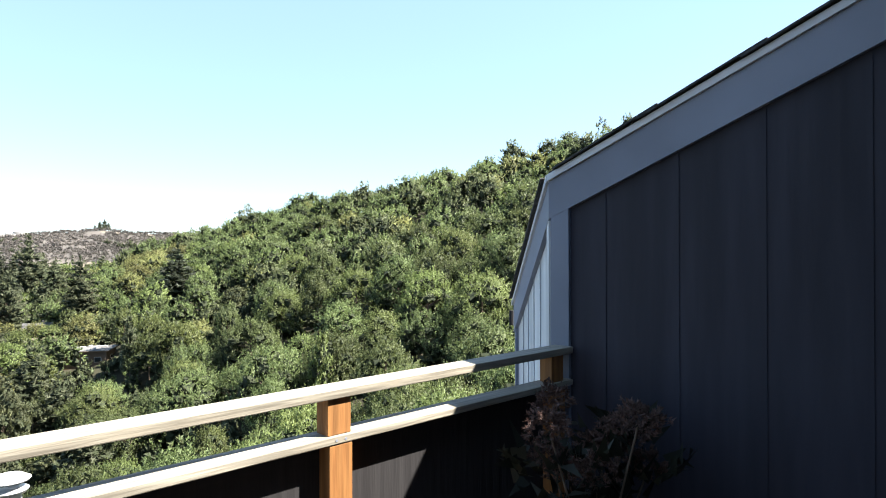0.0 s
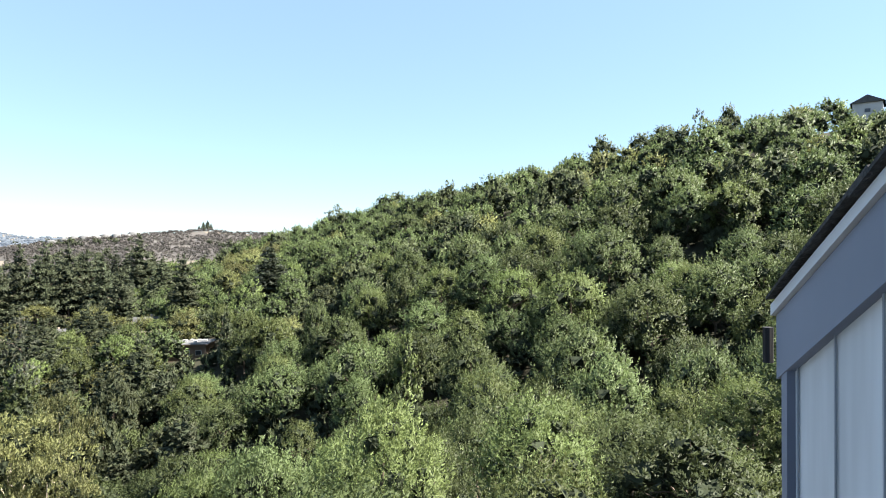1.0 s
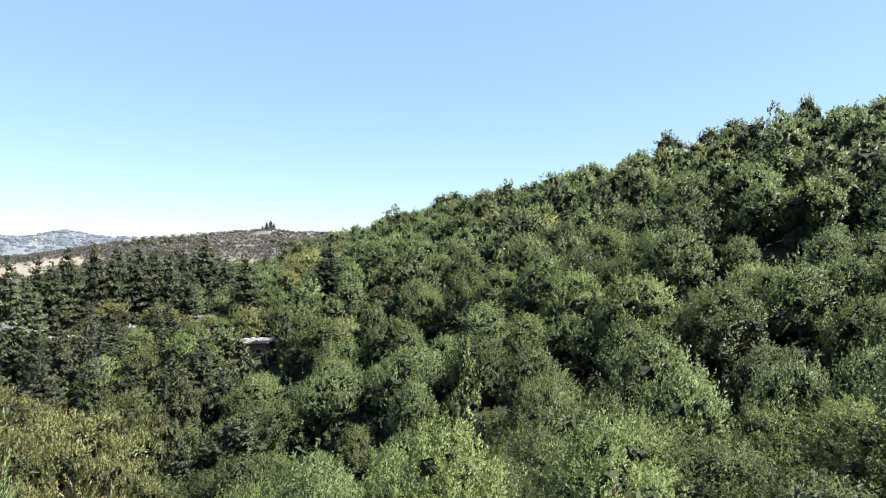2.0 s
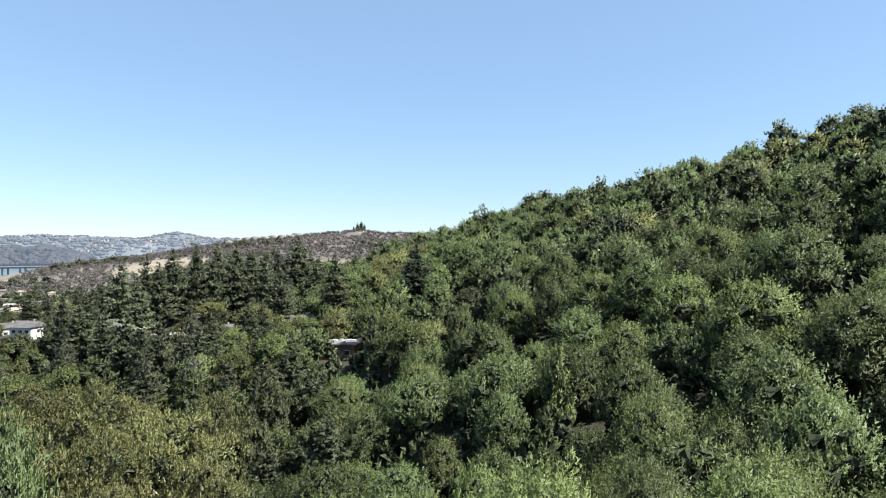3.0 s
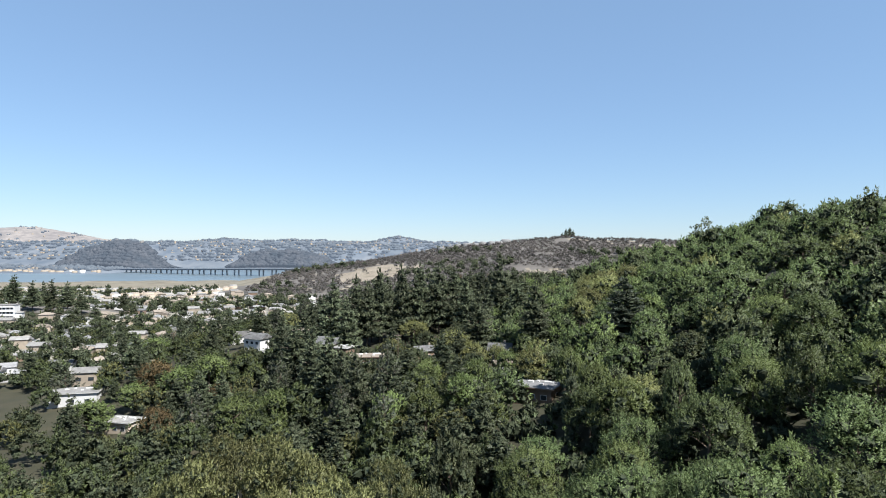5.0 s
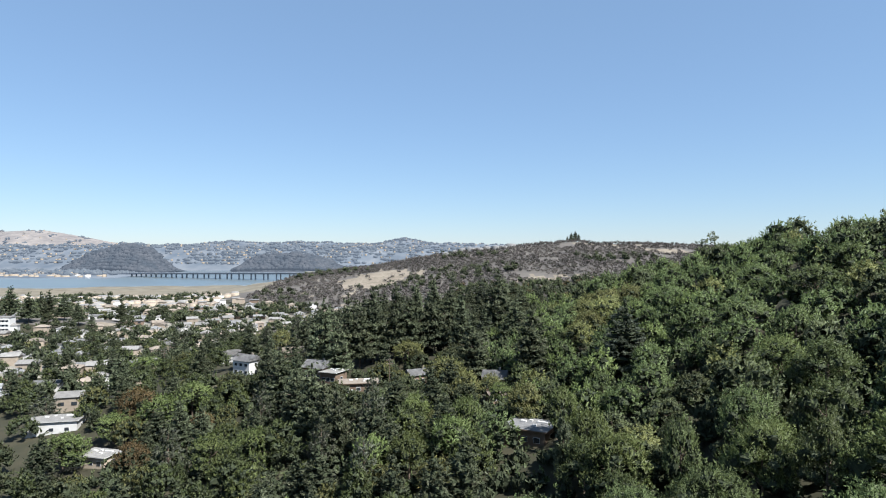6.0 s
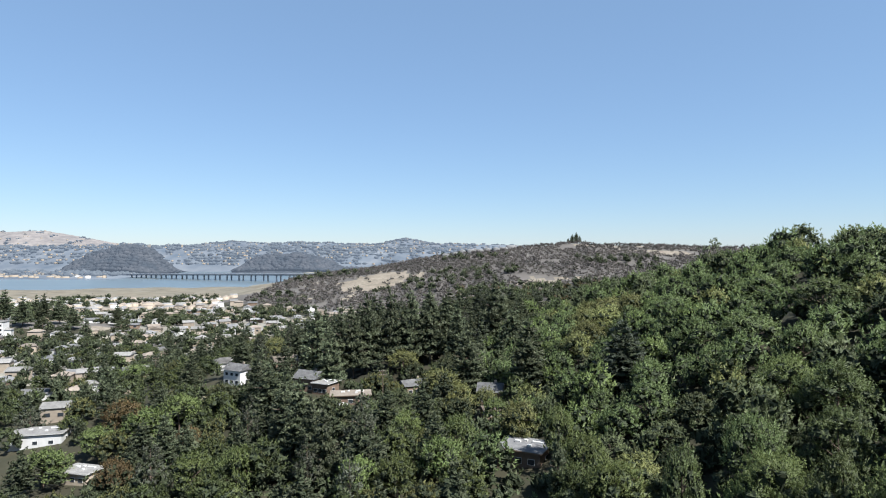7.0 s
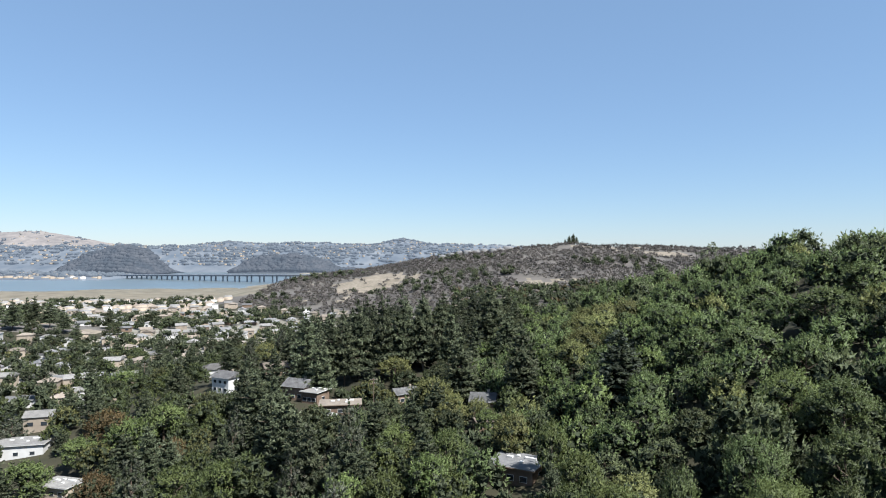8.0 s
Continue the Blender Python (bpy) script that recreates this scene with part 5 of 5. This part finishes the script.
joined_blocks("ridge_houses", ridge_homes, "row of dark low houses on the hill's shoulder", (10, 16), (3, 5), (ROOFGREY, ROOFGREY, ROOFGREY, ROOFGREY, ROOFGREY))

# ---- bay bridge and far shore ----
b0, b1 = Vector((-845, 1700, -40)), Vector((-250, 1390, -29.5))
bridge = thing("bay_bridge", Matrix(), "long low concrete road bridge across the bay", "bridge")
along = (b1 - b0)
side = Vector((-along.y, along.x, 0)).normalized()
for s in (0, 14):
    o = side * s
    part("girder", prism([b0 + o + Vector((0, 0, -0.6)), b1 + o + Vector((0, 0, -0.6)), b1 + o + Vector((0, 0, 2.2)), b0 + o + Vector((0, 0, 2.2))], side * 9), GIRDER, bridge, "girder with underside shade painted as darker concrete")
    part("deck", prism([b0 + o - side * 0.5 + Vector((0, 0, 2.2)), b1 + o - side * 0.5 + Vector((0, 0, 2.2)), b1 + o - side * 0.5 + Vector((0, 0, 3.0)), b0 + o - side * 0.5 + Vector((0, 0, 3.0))], side * 10), CONCRETE, bridge)
    part("parapet", prism([b0 + o + Vector((0, 0, 3.0)), b1 + o + Vector((0, 0, 3.0)), b1 + o + Vector((0, 0, 4.2)), b0 + o + Vector((0, 0, 4.2))], side * 0.4), CONCRETE, bridge)
n = 17
for i in range(n):
    p = b0.lerp(b1, (i + 0.5) / n)
    for s in (2, 16):
        q = p + side * (s + 2)
        part("pier", box((1.1, 4.0, q.z - WATER_Z + 4), (q.x, q.y, (q.z + WATER_Z - 4) / 2), 0, turn=Matrix.Rotation(math.atan2(along.y, along.x), 4, "Z")), CONCRETE, bridge)


def far_ridge(name, points, width, mat, label, rough=6.0, seed=1):
    """A long rounded hill far off: its crest follows the points."""
    pts = np.array(points, float)
    t = np.linspace(0, len(pts) - 1, 300)
    i = np.clip(t.astype(int), 0, len(pts) - 2)
    f = (t - i)[:, None]
    f = f * f * (3 - 2 * f)
    crest = pts[i] * (1 - f) + pts[i + 1] * f
    crest[:, 2] += rough * (waves(crest[:, 0], crest[:, 1], 0.02, seed) + 0.5 * waves(crest[:, 0], crest[:, 1], 0.07, seed + 1))
    rows = []
    jit = np.random.default_rng(seed)
    for k in np.linspace(-1, 1, 25):
        prof = np.cos(k * math.pi / 2) ** 1.3
        z = WATER_Z + (crest[:, 2] - WATER_Z) * prof + rough * 0.6 * waves(crest[:, 0], crest[:, 1] + k * width, 0.03, seed + 2) * prof + jit.normal(size=len(crest)) * rough * 0.28 * prof
        rows.append(np.stack([crest[:, 0], crest[:, 1] + k * width, z], 1))
    verts = np.concatenate(rows)
    n = len(crest)
    j = (np.arange(len(rows) - 1)[:, None] * n + np.arange(n - 1)).ravel()
    ob = new(name, mesh_of(name, verts, np.stack([j, j + 1, j + n + 1, j + n], 1), [mat], smooth=True))
    return tagged(ob, label, "backdrop", kind="structure"), rows


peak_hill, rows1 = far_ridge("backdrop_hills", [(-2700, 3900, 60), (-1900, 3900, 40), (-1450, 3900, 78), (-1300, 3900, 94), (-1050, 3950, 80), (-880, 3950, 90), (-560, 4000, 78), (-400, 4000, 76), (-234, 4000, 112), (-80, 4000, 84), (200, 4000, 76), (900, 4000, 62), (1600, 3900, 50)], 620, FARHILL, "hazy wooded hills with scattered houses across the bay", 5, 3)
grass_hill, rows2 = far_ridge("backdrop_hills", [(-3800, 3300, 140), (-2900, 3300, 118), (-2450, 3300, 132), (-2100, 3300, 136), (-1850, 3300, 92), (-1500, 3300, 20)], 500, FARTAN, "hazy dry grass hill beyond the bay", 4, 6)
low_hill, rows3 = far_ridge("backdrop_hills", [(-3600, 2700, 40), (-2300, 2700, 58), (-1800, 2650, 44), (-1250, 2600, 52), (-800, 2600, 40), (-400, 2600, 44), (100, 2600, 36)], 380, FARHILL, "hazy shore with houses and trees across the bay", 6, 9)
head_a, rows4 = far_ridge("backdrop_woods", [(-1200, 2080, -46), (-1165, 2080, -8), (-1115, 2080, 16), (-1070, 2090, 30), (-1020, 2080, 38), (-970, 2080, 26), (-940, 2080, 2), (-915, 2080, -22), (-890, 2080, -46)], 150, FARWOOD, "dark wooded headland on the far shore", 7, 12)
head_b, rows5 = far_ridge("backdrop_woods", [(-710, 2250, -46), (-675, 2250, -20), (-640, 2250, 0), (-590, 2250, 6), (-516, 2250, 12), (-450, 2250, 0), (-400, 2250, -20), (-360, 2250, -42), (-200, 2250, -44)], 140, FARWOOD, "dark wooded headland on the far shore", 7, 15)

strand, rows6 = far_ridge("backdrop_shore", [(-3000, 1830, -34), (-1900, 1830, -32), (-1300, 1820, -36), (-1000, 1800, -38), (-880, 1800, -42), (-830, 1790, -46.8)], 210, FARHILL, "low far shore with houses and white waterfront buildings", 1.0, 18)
quay = random.Random(6)
joined_blocks("waterfront_buildings", [(-1500 + 19 * i + quay.uniform(-8, 8), 1650 + quay.uniform(-20, 20), -45.0) for i in range(34)], "row of low white waterfront buildings across the bay", (10, 20), (3, 6), (CREAM, ROOFPALE, ROOFGREY, ROOFTAN, WHITE))
fr = random.Random(77)
dots, groves = [], []
for rws, cnt, trees in ((rows1, 900, 1100), (rows2, 110, 60), (rows3, 1000, 1500), (rows6, 260, 520)):
    allp = np.concatenate(rws[3:13])
    for _ in range(cnt + trees):
        x, y, z = allp[fr.randrange(len(allp))]
        if z < WATER_Z + 4:
            continue
        (dots if _ < cnt else groves).append((x + fr.uniform(-12, 12), y + fr.uniform(-15, 15), z + 1))
joined_blocks("far_shore_houses", dots, "pale houses scattered over the far shore hills", (5, 10), (2.5, 4.5), (CREAM, ROOFTAN, ROOFGREY, ROOFPALE, ROOFPALE))


def far_trees(name, spots, label, mat, size):
    """Round tree masses a few paces wide, on hills across the bay."""
    r = random.Random(len(spots))
    vs, fs = [], []
    for i, (x, y, z) in enumerate(spots):
        for k in range(3):
            s = size * r.uniform(0.5, 1.2)
            vs.append(OCTA_V * (s * r.uniform(0.8, 1.8), s, s * r.uniform(0.6, 1.0)) + (x + r.uniform(-1.4, 1.4) * size, y + r.uniform(-1, 1) * size, z + s * 0.4))
            fs.append(OCTA_F + (i * 3 + k) * 6)
    ob = new(name, mesh_of(name, np.concatenate(vs), np.concatenate(fs), [mat]))
    return tagged(ob, label, "trees", kind="stuff")


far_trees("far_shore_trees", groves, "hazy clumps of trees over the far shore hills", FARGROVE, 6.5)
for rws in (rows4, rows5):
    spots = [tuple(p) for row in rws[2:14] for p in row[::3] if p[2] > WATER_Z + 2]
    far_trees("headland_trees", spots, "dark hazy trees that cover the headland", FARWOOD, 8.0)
